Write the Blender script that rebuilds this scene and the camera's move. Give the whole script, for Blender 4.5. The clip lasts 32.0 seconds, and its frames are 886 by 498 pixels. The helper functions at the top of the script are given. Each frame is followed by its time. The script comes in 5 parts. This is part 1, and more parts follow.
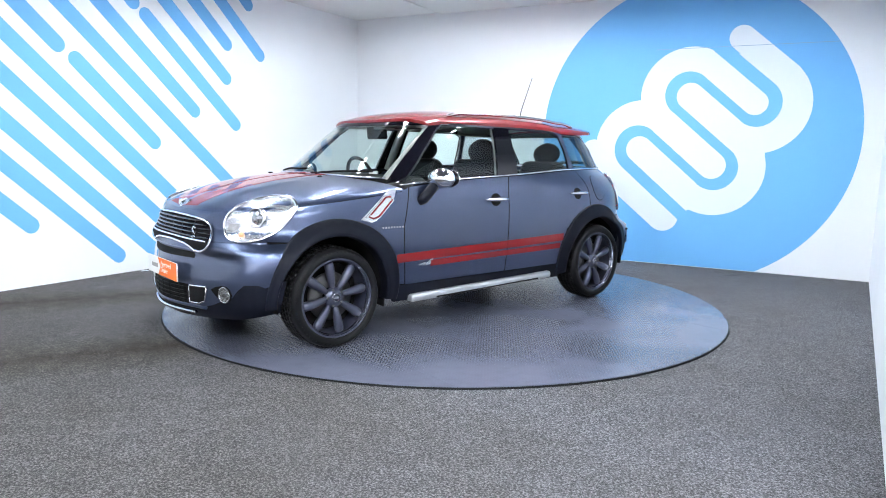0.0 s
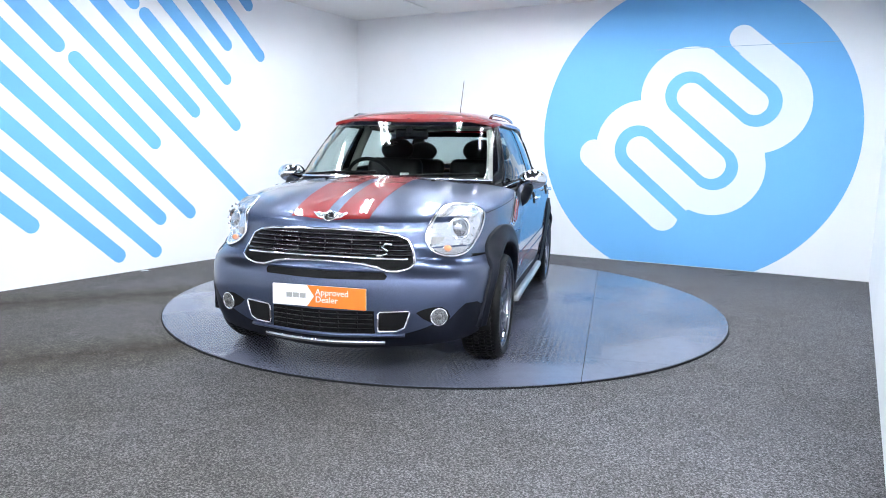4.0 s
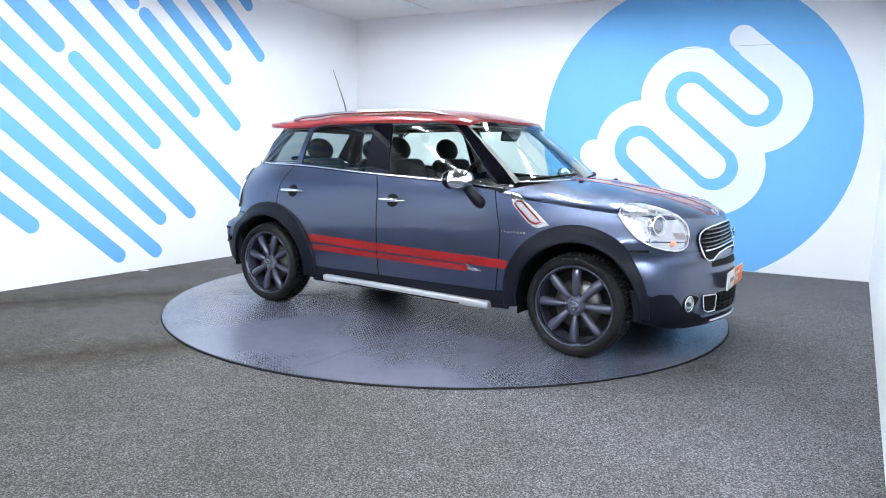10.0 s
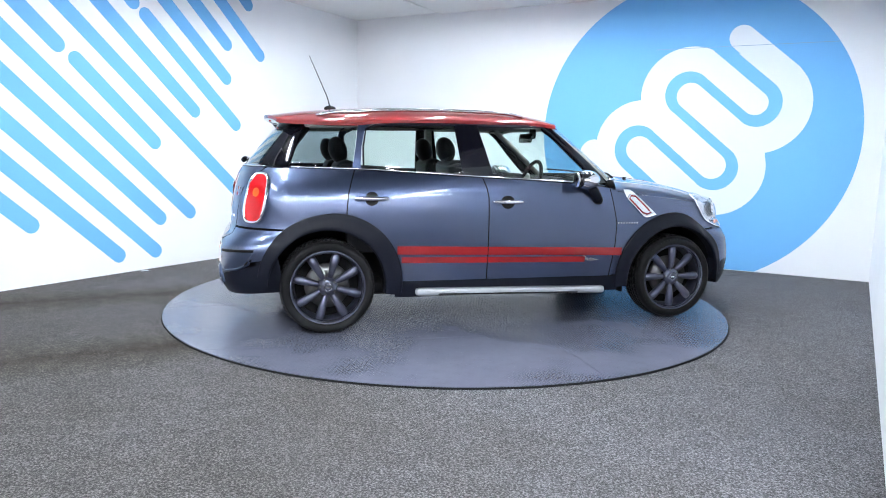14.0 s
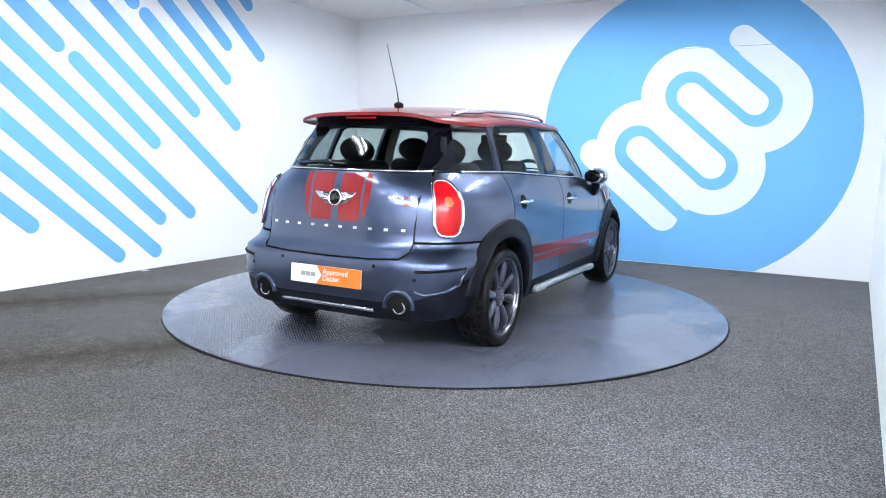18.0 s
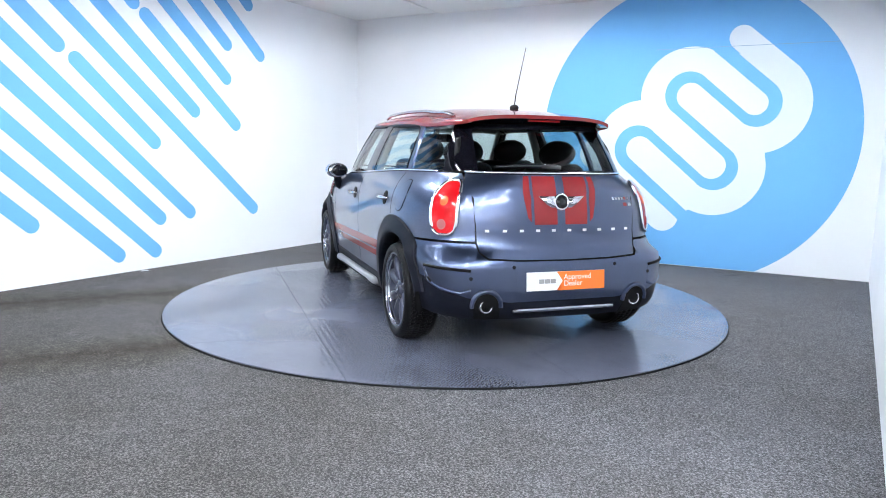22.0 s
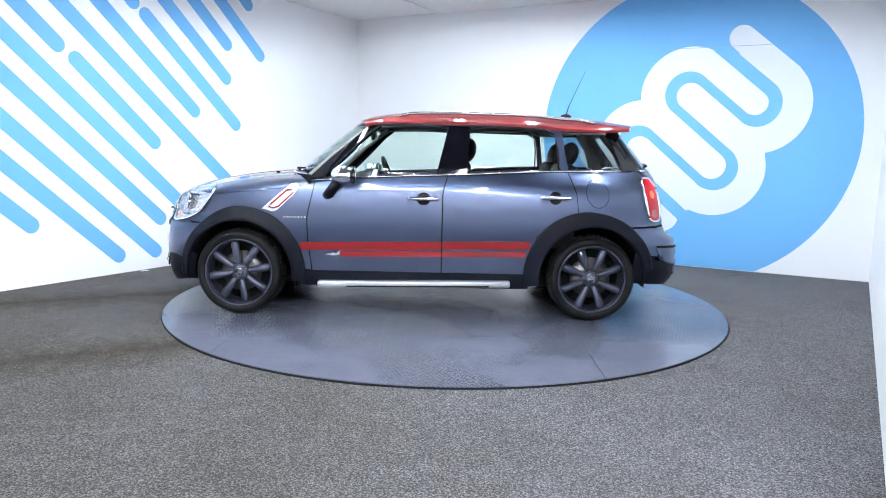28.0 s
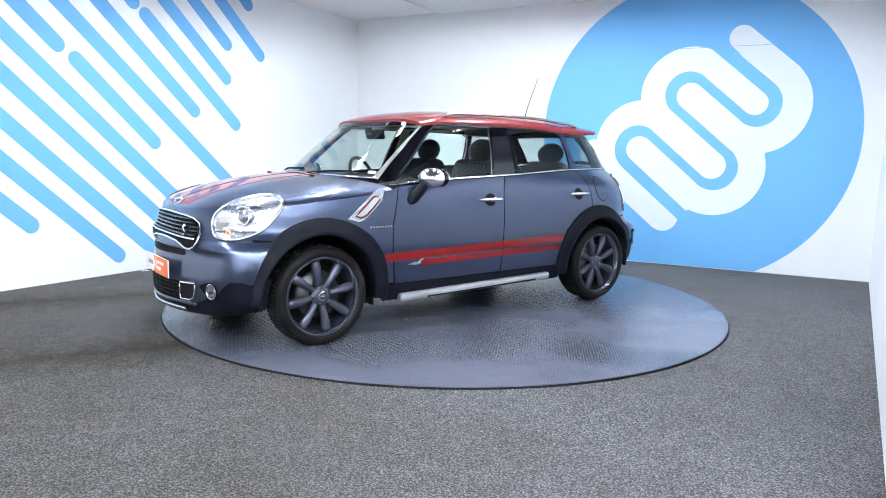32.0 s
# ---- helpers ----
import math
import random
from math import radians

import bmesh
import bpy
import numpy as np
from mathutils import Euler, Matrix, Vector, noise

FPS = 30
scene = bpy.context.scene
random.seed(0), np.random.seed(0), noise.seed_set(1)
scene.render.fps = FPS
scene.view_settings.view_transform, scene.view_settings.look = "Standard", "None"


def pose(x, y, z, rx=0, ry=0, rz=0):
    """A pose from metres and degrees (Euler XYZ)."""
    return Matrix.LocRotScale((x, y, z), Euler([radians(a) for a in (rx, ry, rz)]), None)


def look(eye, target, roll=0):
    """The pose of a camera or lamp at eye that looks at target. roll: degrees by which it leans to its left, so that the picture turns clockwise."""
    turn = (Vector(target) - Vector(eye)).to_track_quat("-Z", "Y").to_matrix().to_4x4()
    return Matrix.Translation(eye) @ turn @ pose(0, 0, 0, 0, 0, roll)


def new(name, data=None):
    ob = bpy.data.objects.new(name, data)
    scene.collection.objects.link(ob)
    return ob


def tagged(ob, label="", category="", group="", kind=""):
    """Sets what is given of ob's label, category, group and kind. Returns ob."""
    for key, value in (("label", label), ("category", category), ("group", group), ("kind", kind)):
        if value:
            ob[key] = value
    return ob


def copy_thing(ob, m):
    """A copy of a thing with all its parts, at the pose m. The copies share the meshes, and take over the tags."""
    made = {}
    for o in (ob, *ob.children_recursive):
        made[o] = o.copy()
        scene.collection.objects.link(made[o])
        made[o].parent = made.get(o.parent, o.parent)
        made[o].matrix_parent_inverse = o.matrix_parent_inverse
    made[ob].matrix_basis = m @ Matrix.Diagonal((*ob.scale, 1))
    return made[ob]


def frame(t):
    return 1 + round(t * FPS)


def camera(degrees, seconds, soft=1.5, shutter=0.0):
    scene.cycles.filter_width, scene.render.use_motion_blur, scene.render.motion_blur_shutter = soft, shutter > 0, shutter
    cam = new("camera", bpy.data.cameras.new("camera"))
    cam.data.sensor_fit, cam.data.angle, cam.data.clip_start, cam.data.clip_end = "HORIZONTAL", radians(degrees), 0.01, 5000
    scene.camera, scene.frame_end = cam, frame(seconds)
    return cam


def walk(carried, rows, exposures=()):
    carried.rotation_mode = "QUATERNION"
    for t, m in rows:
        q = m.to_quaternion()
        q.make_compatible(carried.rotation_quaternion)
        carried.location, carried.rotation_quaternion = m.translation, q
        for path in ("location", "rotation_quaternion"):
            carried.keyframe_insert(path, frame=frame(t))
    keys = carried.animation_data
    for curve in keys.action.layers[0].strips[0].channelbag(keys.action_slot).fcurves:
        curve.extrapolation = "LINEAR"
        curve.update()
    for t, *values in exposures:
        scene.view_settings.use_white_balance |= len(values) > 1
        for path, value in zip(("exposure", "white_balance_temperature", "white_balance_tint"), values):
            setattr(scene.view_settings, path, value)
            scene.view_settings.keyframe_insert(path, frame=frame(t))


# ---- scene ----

# ---- camera: stands still on a tripod ----
EYE = (0.0000, -5.6720, 1.2198)
cam = camera(65.990, 32.0, soft=1.0)
VIEW = look(EYE, (-0.0233, -0.7218, 0.5166), 1.121)
walk(cam, [(0, VIEW), (32.0, VIEW)], exposures=[(0, 0.0, 6500, 10), (32.0, 0.0, 6500, 10)])

# turn of the turntable, seconds and degrees
TURNS = [(0, 221.03), (0.5, 221.55), (1, 223.67), (1.5, 227.15), (2, 232.8), (2.5, 238.62), (3, 244.72), (3.5, 250.53), (5.5, 274.6), (6.5, 286.69), (7.5, 298.64), (8.5, 310.46), (9.5, 322.25), (10.5, 334.15), (11.5, 345.92), (12.5, 357.58), (13.5, 369.28), (14.5, 380.97), (16.5, 404.42), (17.5, 416.26), (18.5, 428.04), (19.5, 439.91), (20.5, 451.76), (21.5, 463.71), (22.5, 475.73), (23.5, 487.7), (24.5, 499.57), (25.5, 511.01), (27.5, 534.08), (28.5, 545.75), (29.5, 557.44), (30, 563.56), (30.5, 569.25), (31, 573.93), (31.5, 576.6), (32, 577.52)]
CAR_X, CAR_Y = 0.2244, -0.1272
DISC_R = 2.222

# ---- world: nearly dark; strip lamps added out of view light the place ----
world = bpy.data.worlds.new("hall_world")
scene.world = world
world.use_nodes = True
world.node_tree.nodes["Background"].inputs[0].default_value = (0.75, 0.85, 1.0, 1)
world.node_tree.nodes["Background"].inputs[1].default_value = 0.02
LAMP_POWER = 248.0

# ---- materials ----
def mat(name, color, rough=0.5, metal=0.0, spec=0.5, coat=0.0, coat_rough=0.03):
    m = bpy.data.materials.new(name)
    m.use_nodes = True
    b = m.node_tree.nodes["Principled BSDF"]
    b.inputs["Base Color"].default_value = (*color, 1)
    b.inputs["Roughness"].default_value = rough
    b.inputs["Metallic"].default_value = metal
    b.inputs["Specular IOR Level"].default_value = spec
    b.inputs["Coat Weight"].default_value = coat
    b.inputs["Coat Roughness"].default_value = coat_rough
    return m


def node(m, kind, x=0, **inputs):
    n = m.node_tree.nodes.new(kind)
    for key, value in inputs.items():
        n.inputs[key.replace("_", " ")].default_value = value
    return n


def link(m, a, b):
    m.node_tree.links.new(a, b)


def bsdf(m):
    return m.node_tree.nodes["Principled BSDF"]


def ramp(m, source, stops):
    n = m.node_tree.nodes.new("ShaderNodeValToRGB")
    e = n.color_ramp.elements
    e[0].position, e[0].color = stops[0][0], (*stops[0][1], 1)
    e[1].position, e[1].color = stops[-1][0], (*stops[-1][1], 1)
    for pos, col in stops[1:-1]:
        k = e.new(pos)
        k.color = (*col, 1)
    link(m, source, n.inputs[0])
    return n.outputs[0]


def coords(m, scale=(1, 1, 1), kind="Object", turn=0.0):
    t = m.node_tree.nodes.new("ShaderNodeTexCoord")
    p = m.node_tree.nodes.new("ShaderNodeMapping")
    p.inputs["Scale"].default_value = scale
    p.inputs["Rotation"].default_value = (0, 0, turn)
    link(m, t.outputs[kind], p.inputs[0])
    return p.outputs[0]


def noise_tex(m, vec, scale, detail=3.0, rough=0.55):
    n = node(m, "ShaderNodeTexNoise", Scale=scale, Detail=detail, Roughness=rough)
    link(m, vec, n.inputs["Vector"])
    return n.outputs["Fac"]


def mix(m, fac, a, b, mode="MIX"):
    n = m.node_tree.nodes.new("ShaderNodeMix")
    n.data_type, n.blend_type = "RGBA", mode
    for sock, v in ((n.inputs[0], fac), (n.inputs[6], a), (n.inputs[7], b)):
        if isinstance(v, (int, float)):
            sock.default_value = v
        elif isinstance(v, tuple):
            sock.default_value = (*v, 1)
        else:
            link(m, v, sock)
    return n.outputs[2]


def bump(m, height, strength, distance):
    n = node(m, "ShaderNodeBump", Strength=strength, Distance=distance)
    link(m, height, n.inputs["Height"])
    link(m, n.outputs[0], bsdf(m).inputs["Normal"])
    return n


def wall_paint(name, color):
    m = mat(name, color, 0.62, spec=0.35)
    v = coords(m)
    big, small = noise_tex(m, v, 0.7, 3), noise_tex(m, v, 260, 2)
    c2 = tuple(x * 0.95 for x in color)
    link(m, ramp(m, big, [(0.35, color), (0.75, c2)]), bsdf(m).inputs["Base Color"])
    bump(m, small, 0.12, 0.001)
    return m


M_WALL = wall_paint("white_wall_paint", (0.83, 0.84, 0.86))
M_CEIL = wall_paint("ceiling_paint", (0.78, 0.78, 0.77))
M_BLUE = wall_paint("blue_vinyl", (0.15, 0.415, 0.75))
M_JOINT = wall_paint("joint_grey", (0.22, 0.36, 0.50))
M_DECAL = wall_paint("white_vinyl", (0.70, 0.745, 0.79))
M_HALL = wall_paint("hall_grey", (0.05, 0.052, 0.056))
# side walls dark, rear wall pale: stands for how the unseen hall is lit
M_HALLSIDE = wall_paint("hall_side_dimmed", (0.22, 0.225, 0.23))
M_HALLWALL = wall_paint("hall_rear_bright", (0.84, 0.81, 0.82))


def carpet():
    m = mat("grey_carpet", (0.09, 0.09, 0.1), 0.95, spec=0.15)
    v = coords(m)
    fine = noise_tex(m, v, 114, 5, 0.81)
    mid = noise_tex(m, v, 9, 4)
    big = noise_tex(m, v, 0.9, 4, 0.6)
    col = ramp(m, fine, [(0.375, (0.024, 0.0235, 0.025)), (0.5, (0.080, 0.078, 0.083)), (0.625, (0.272, 0.264, 0.279))])
    col = mix(m, 1.0, col, ramp(m, mid, [(0.3, (0.84, 0.84, 0.84)), (0.7, (1.06, 1.06, 1.06))]), "MULTIPLY")
    col = mix(m, 1.0, col, ramp(m, big, [(0.3, (0.82, 0.80, 0.76)), (0.62, (1.04, 1.04, 1.05))]), "MULTIPLY")
    # brown dirt of the tyres that rolled onto the disc: two parallel tracks
    def along(vector):
        n = m.node_tree.nodes.new("ShaderNodeVectorMath")
        n.operation = "DOT_PRODUCT"
        link(m, v, n.inputs[0])
        n.inputs[1].default_value = vector
        return n.outputs["Value"]

    def calc(kind, a, b, c=0.0):
        n = m.node_tree.nodes.new("ShaderNodeMath")
        n.operation = kind
        for sock, x in zip(n.inputs, (a, b, c)):
            if isinstance(x, float):
                sock.default_value = x
            else:
                link(m, x, sock)
        return n.outputs[0]

    across = along((-0.44, 0.90, 0.0))
    near = calc("MINIMUM", calc("ABSOLUTE", calc("SUBTRACT", across, 1.05), 0.0), calc("ABSOLUTE", calc("ADD", across, 0.63), 0.0))
    near = calc("MULTIPLY_ADD", mid, 0.30, near)
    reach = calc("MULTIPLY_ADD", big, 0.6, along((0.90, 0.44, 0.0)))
    stain = ramp(m, near, [(0.12, (0.42, 0.36, 0.27)), (0.30, (0.68, 0.63, 0.54)), (0.60, (0.92, 0.90, 0.87))])
    stain = mix(m, ramp(m, calc("MULTIPLY_ADD", reach, 0.5, 1.0), [(0.35, (1, 1, 1)), (0.75, (0, 0, 0))]), (1.0, 1.0, 1.0), stain)
    # besides the tracks, the whole carpet is darker towards the left and front
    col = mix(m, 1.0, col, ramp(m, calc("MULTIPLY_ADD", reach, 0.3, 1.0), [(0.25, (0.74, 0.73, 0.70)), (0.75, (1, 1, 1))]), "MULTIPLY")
    col = mix(m, 1.0, col, stain, "MULTIPLY")
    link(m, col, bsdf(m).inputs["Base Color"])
    bump(m, fine, 0.5, 0.004)
    return m


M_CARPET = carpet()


def tread_plate():
    """Painted checker plate: raised bars in a herringbone, scuffed and dusty."""
    m = mat("grey_tread_plate", (0.2, 0.22, 0.27), 0.42, spec=0.5)
    v = coords(m)
    a = coords(m, (1, 1, 1), turn=radians(45))
    chk = node(m, "ShaderNodeTexChecker", Scale=36.0)
    link(m, a, chk.inputs["Vector"])
    w1 = node(m, "ShaderNodeTexWave", Scale=18.0, Distortion=0.0)
    w1.bands_direction = "X"
    link(m, a, w1.inputs["Vector"])
    w2 = node(m, "ShaderNodeTexWave", Scale=18.0, Distortion=0.0)
    w2.bands_direction = "Y"
    link(m, a, w2.inputs["Vector"])
    bars = mix(m, chk.outputs["Fac"], w1.outputs["Color"], w2.outputs["Color"])
    big = noise_tex(m, v, 1.3, 4, 0.6)
    sm = noise_tex(m, v, 14, 4, 0.65)
    col = ramp(m, big, [(0.3, (0.116, 0.123, 0.166)), (0.7, (0.140, 0.149, 0.197))])
    col = mix(m, 1.0, col, ramp(m, sm, [(0.26, (0.93, 0.92, 0.91)), (0.5, (1, 1, 1)), (0.8, (1.03, 1.03, 1.02))]), "MULTIPLY")
    worn = ramp(m, noise_tex(m, v, 0.8, 3, 0.5), [(0.44, (0.04, 0.04, 0.04)), (0.60, (0.72, 0.72, 0.72))])
    col = mix(m, worn, col, mix(m, 1.0, col, bars, "MULTIPLY"))
    link(m, col, bsdf(m).inputs["Base Color"])
    rr = ramp(m, big, [(0.3, (0.18, 0.18, 0.18)), (0.75, (0.23, 0.23, 0.23))])
    link(m, rr, bsdf(m).inputs["Roughness"])
    bump(m, mix(m, 1.0, bars, worn, "MULTIPLY"), 0.7, 0.003)
    return m


M_PLATE = tread_plate()
M_RUBBER = mat("black_rubber_lip", (0.008, 0.008, 0.009), 0.8, spec=0.1)
M_FRAME = mat("lamp_housing", (0.6, 0.6, 0.6), 0.5)
M_GLOW = mat("lamp_diffuser", (0.9, 0.9, 0.9), 0.5)
bsdf(M_GLOW).inputs["Emission Color"].default_value = (0.865, 0.945, 1.03, 1)
bsdf(M_GLOW).inputs["Emission Strength"].default_value = LAMP_POWER

# ---- mesh helpers ----
def mesh_object(name, bm, material, parent=None, label="", smooth=False):
    me = bpy.data.meshes.new(name)
    if smooth:
        for f in bm.faces:
            f.smooth = True
    exact = bm.verts.layers.float_vector.get("exact_normal")
    normals = [tuple(v[exact]) for v in bm.verts] if exact else []
    if exact:
        bm.verts.layers.float_vector.remove(exact)
    bm.to_mesh(me)
    bm.free()
    if normals:
        me.normals_split_custom_set_from_vertices(normals)
    for m in (material if isinstance(material, (list, tuple)) else [material]):
        me.materials.append(m)
    ob = new(name, me)
    ob.parent = parent
    if label:
        tagged(ob, label)
    return ob


def part(name, bm, material, parent, label="", smooth=True):
    return mesh_object(name, bm, material, parent, label, smooth)


def box_bm(sx, sy, sz, at=(0, 0, 0), bevel=0.0, segs=1, bm=None):
    b = bmesh.new()
    bmesh.ops.create_cube(b, size=1.0)
    bmesh.ops.scale(b, vec=(sx, sy, sz), verts=b.verts)
    if bevel:
        bmesh.ops.bevel(b, geom=b.edges[:], offset=bevel, segments=segs, profile=0.5, affect="EDGES")
    bmesh.ops.translate(b, vec=at, verts=b.verts)
    return b if bm is None else join(bm, b)


def join(bm, other, m=None):
    """Adds other to bm, moved by m, and frees it."""
    if m is not None:
        bmesh.ops.transform(other, matrix=m, verts=other.verts)
    me = bpy.data.meshes.new("tmp")
    other.to_mesh(me)
    other.free()
    bm.from_mesh(me)
    bpy.data.meshes.remove(me)
    return bm


def plate_bm(points, thick, holes=()):
    """A flat plate: the outline (x, z) in the plane y = 0, extruded to y = -thick."""
    b = bmesh.new()
    front = [b.verts.new((x, -thick, z)) for x, z in points]
    f = b.faces.new(front)
    r = bmesh.ops.extrude_face_region(b, geom=[f])
    bmesh.ops.translate(b, vec=(0, thick, 0), verts=[v for v in r["geom"] if isinstance(v, bmesh.types.BMVert)])
    bmesh.ops.recalc_face_normals(b, faces=b.faces[:])
    return b


def capsule(a, b, r, n=14):
    """Outline of a capsule from a to b in two dimensions."""
    ang = math.atan2(b[1] - a[1], b[0] - a[0])
    pts = [(b[0] + r * math.cos(ang + t), b[1] + r * math.sin(ang + t)) for t in np.linspace(-math.pi / 2, math.pi / 2, n)]
    pts += [(a[0] + r * math.cos(ang + t), a[1] + r * math.sin(ang + t)) for t in np.linspace(math.pi / 2, 1.5 * math.pi, n)]
    return pts


def clip_low_high(pts, lo, hi):
    """Cuts an outline to lo < y < hi."""
    for lim, sign in ((lo, 1), (hi, -1)):
        out = []
        for i, p in enumerate(pts):
            q = pts[(i + 1) % len(pts)]
            dp, dq = sign * (p[1] - lim), sign * (q[1] - lim)
            if dp >= 0:
                out.append(p)
            if dp * dq < 0:
                k = dp / (dp - dq)
                out.append((p[0] + k * (q[0] - p[0]), p[1] + k * (q[1] - p[1])))
        pts = out
    return pts


# ---- the booth: floor, three walls, canopy ----
FLOOR_Z, CANOPY_Z = -0.015, 2.99
CORNER, CORNER_R = Vector((-1.2861, 4.0912, 0)), Vector((4.3348, 1.2331, 0))
DIR_L, DIR_B, DIR_S = Vector((-0.50944, -0.86050, 0)), Vector((0.89138, -0.45325, 0)), Vector((-0.51074, -0.85973, 0))
LEN_B = (CORNER_R - CORNER).length


def wall_frame(origin, along, inward):
    """Local x along the wall, y into the wall (away from the room), z up."""
    y = -inward
    return Matrix(((along.x, y.x, 0, origin.x), (along.y, y.y, 0, origin.y), (0, 0, 1, 0), (0, 0, 0, 1)))


def normal_in(along, origin):
    n = Vector((-along.y, along.x, 0))
    return n if n.dot(Vector((0.3, 0, 0)) - origin) > 0 else -n


F_L = wall_frame(CORNER, DIR_L, normal_in(DIR_L, CORNER))
F_B = wall_frame(CORNER, DIR_B, normal_in(DIR_B, CORNER))
F_S = wall_frame(CORNER_R, DIR_S, normal_in(DIR_S, CORNER_R))


def wall(name, fr, x0, x1, z0, z1, label, material=M_WALL, thick=0.14):
    bm = box_bm(x1 - x0, thick, z1 - z0, ((x0 + x1) / 2, thick / 2, (z0 + z1) / 2))
    ob = mesh_object(name, bm, material)
    ob.matrix_world = fr
    return tagged(ob, label, "wall", kind="structure")


wall_left = wall("wall_left", F_L, -0.14, 12.0, FLOOR_Z - 0.05, 3.3, "white painted showroom wall with light blue diagonal stripes")
wall_back = wall("wall_back", F_B, -0.14, LEN_B + 0.14, FLOOR_Z - 0.05, 3.3, "white painted showroom wall with a large blue disc graphic")
wall_side = wall("wall_side", F_S, 0.0, 5.5, FLOOR_Z - 0.05, 3.3, "plain white painted showroom side wall")

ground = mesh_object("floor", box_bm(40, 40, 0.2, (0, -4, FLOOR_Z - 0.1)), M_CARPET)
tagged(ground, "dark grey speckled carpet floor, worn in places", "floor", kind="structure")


# stripes of vinyl on the left wall: foot (along, up) and, where it shows, head
def stripe_run(foot, head=None):
    a = radians(42.0)
    if head is None:
        k = (2.93 - foot[1]) / math.sin(a)
        head = (foot[0] + k * math.cos(a), 2.93)
    foot = (foot[0] - 0.008, foot[1] - 0.008)
    return capsule(foot, head, 0.0715)


STRIPES = [((4.55, 0.53), None), ((3.74, 0.17), None), ((3.33, 0.17), None), ((3.26, 0.50), None), ((2.89, 0.54), None),
           ((3.29, 1.27), (4.06, 1.98)), ((4.23, 2.10), None), ((1.99, 0.53), (4.72, 2.93)), ((2.79, 1.61), None),
           ((2.23, 1.49), (3.33, 2.49)), ((2.35, 1.99), None), ((2.33, 2.36), None), ((1.84, 2.30), None),
           ((3.47, 2.60), None), ((2.01, 2.84), (2.09, 2.91))]
for foot, head in STRIPES:
    mesh_object("wall_stripe", plate_bm(stripe_run(foot, head), 0.002), M_BLUE, wall_left, "light blue vinyl stripe")

# the blue disc with its white looped mark
DISC_C, DISC_RAD = (4.4435, 1.4756), 1.680
ring = [(DISC_C[0] + DISC_RAD * math.cos(t), DISC_C[1] + DISC_RAD * math.sin(t)) for t in np.linspace(0, 2 * math.pi, 180, endpoint=False)]
blue_disc = mesh_object("wall_disc", plate_bm(clip_low_high(ring, FLOOR_Z + 0.004, CANOPY_Z - 0.004), 0.002), M_BLUE, wall_back, "sky blue vinyl disc")

MARK_D = Vector((math.cos(radians(-41)), math.sin(radians(-41))))
MARK_N = Vector((-MARK_D.y, MARK_D.x))


def mark_point(d, n):
    p = MARK_D * d + MARK_N * n
    return (DISC_C[0] + 1.692 * p.x, DISC_C[1] + 1.692 * p.y)


def snake_path(turns, d0, d1):
    """Centre line of the loops: straight runs joined by half turns of radius r round the points (d, n)."""
    pts = [(d0, turns[0][1] - turns[0][2], -1, 1.0)]
    side = -1
    for i, (d, n, r) in enumerate(turns):
        for t in np.linspace(-math.pi / 2, math.pi / 2, 24):
            full = (i == 0 and t < 0) or (i == len(turns) - 1 and t > 0)
            pts.append((d + side * r * math.cos(t), n + r * math.sin(t), side, 1.0 if full else math.cos(t)))
        side = -side
    pts.append((d1, turns[-1][1] + turns[-1][2], -side, 1.0))
    return pts


def band(path, lo, hi, name, depth, material, swell=0.0):
    """A flat band beside a path, between two offsets across it; it swells on the outside of the turns."""
    b = bmesh.new()
    rows = []
    for i, p in enumerate(path):
        a, c = Vector(path[max(i - 1, 0)][:2]), Vector(path[min(i + 1, len(path) - 1)][:2])
        t = (c - a).normalized()
        n = Vector((-t.y, t.x))
        k = swell * p[3]
        rows.append([Vector(p[:2]) + n * (lo - (k if p[2] > 0 else 0)), Vector(p[:2]) + n * (hi + (k if p[2] < 0 else 0))])
    vs = [[b.verts.new((*mark_point(*q), 0)) for q in r] for r in rows]
    for i in range(len(vs) - 1):
        b.faces.new((vs[i][0], vs[i][1], vs[i + 1][1], vs[i + 1][0]))
    for v in b.verts:
        v.co = Vector((v.co.x, -depth, v.co.y))
    bmesh.ops.recalc_face_normals(b, faces=b.faces[:])
    return b


MARK_TURNS = [(-0.165, -0.283, 0.117), (0.255, -0.049, 0.117), (-0.16, 0.183, 0.115), (0.17, 0.403, 0.105)]
path = snake_path(MARK_TURNS, 0.43, -0.30)
# white lobes behind the loops
def mark_shape(outline, depth, name, material, label):
    mesh_object(name, plate_bm([mark_point(*q) for q in outline], depth), material, wall_back, label)


LOBE = 0.312
for i, (d, n) in enumerate([(-0.165, -0.262), (0.270, -0.052), (-0.166, 0.182), (0.18, 0.405)]):
    mark_shape([(d + LOBE * math.cos(t), n + LOBE * math.sin(t)) for t in np.linspace(0, 2 * math.pi, 64, endpoint=False)], 0.0040 + 0.0002 * i, "mark_lobe", M_DECAL, "white vinyl lobe")
mark_shape(capsule((-0.375, -0.515), (0.265, -0.503), 0.10), 0.0050, "mark_bar", M_DECAL, "white vinyl bar")
mark_shape(capsule((-0.175, 0.641), (0.20, 0.641), 0.077), 0.0050, "mark_bar", M_DECAL, "white vinyl bar")
mark_shape(capsule((-0.16, 0.0685), (0.235, 0.0685), 0.25), 0.0052, "mark_bar", M_DECAL, "white vinyl bar")
mark_shape(capsule((0.03, 0.36), (0.17, 0.40), 0.25), 0.0054, "mark_bar", M_DECAL, "white vinyl bar")
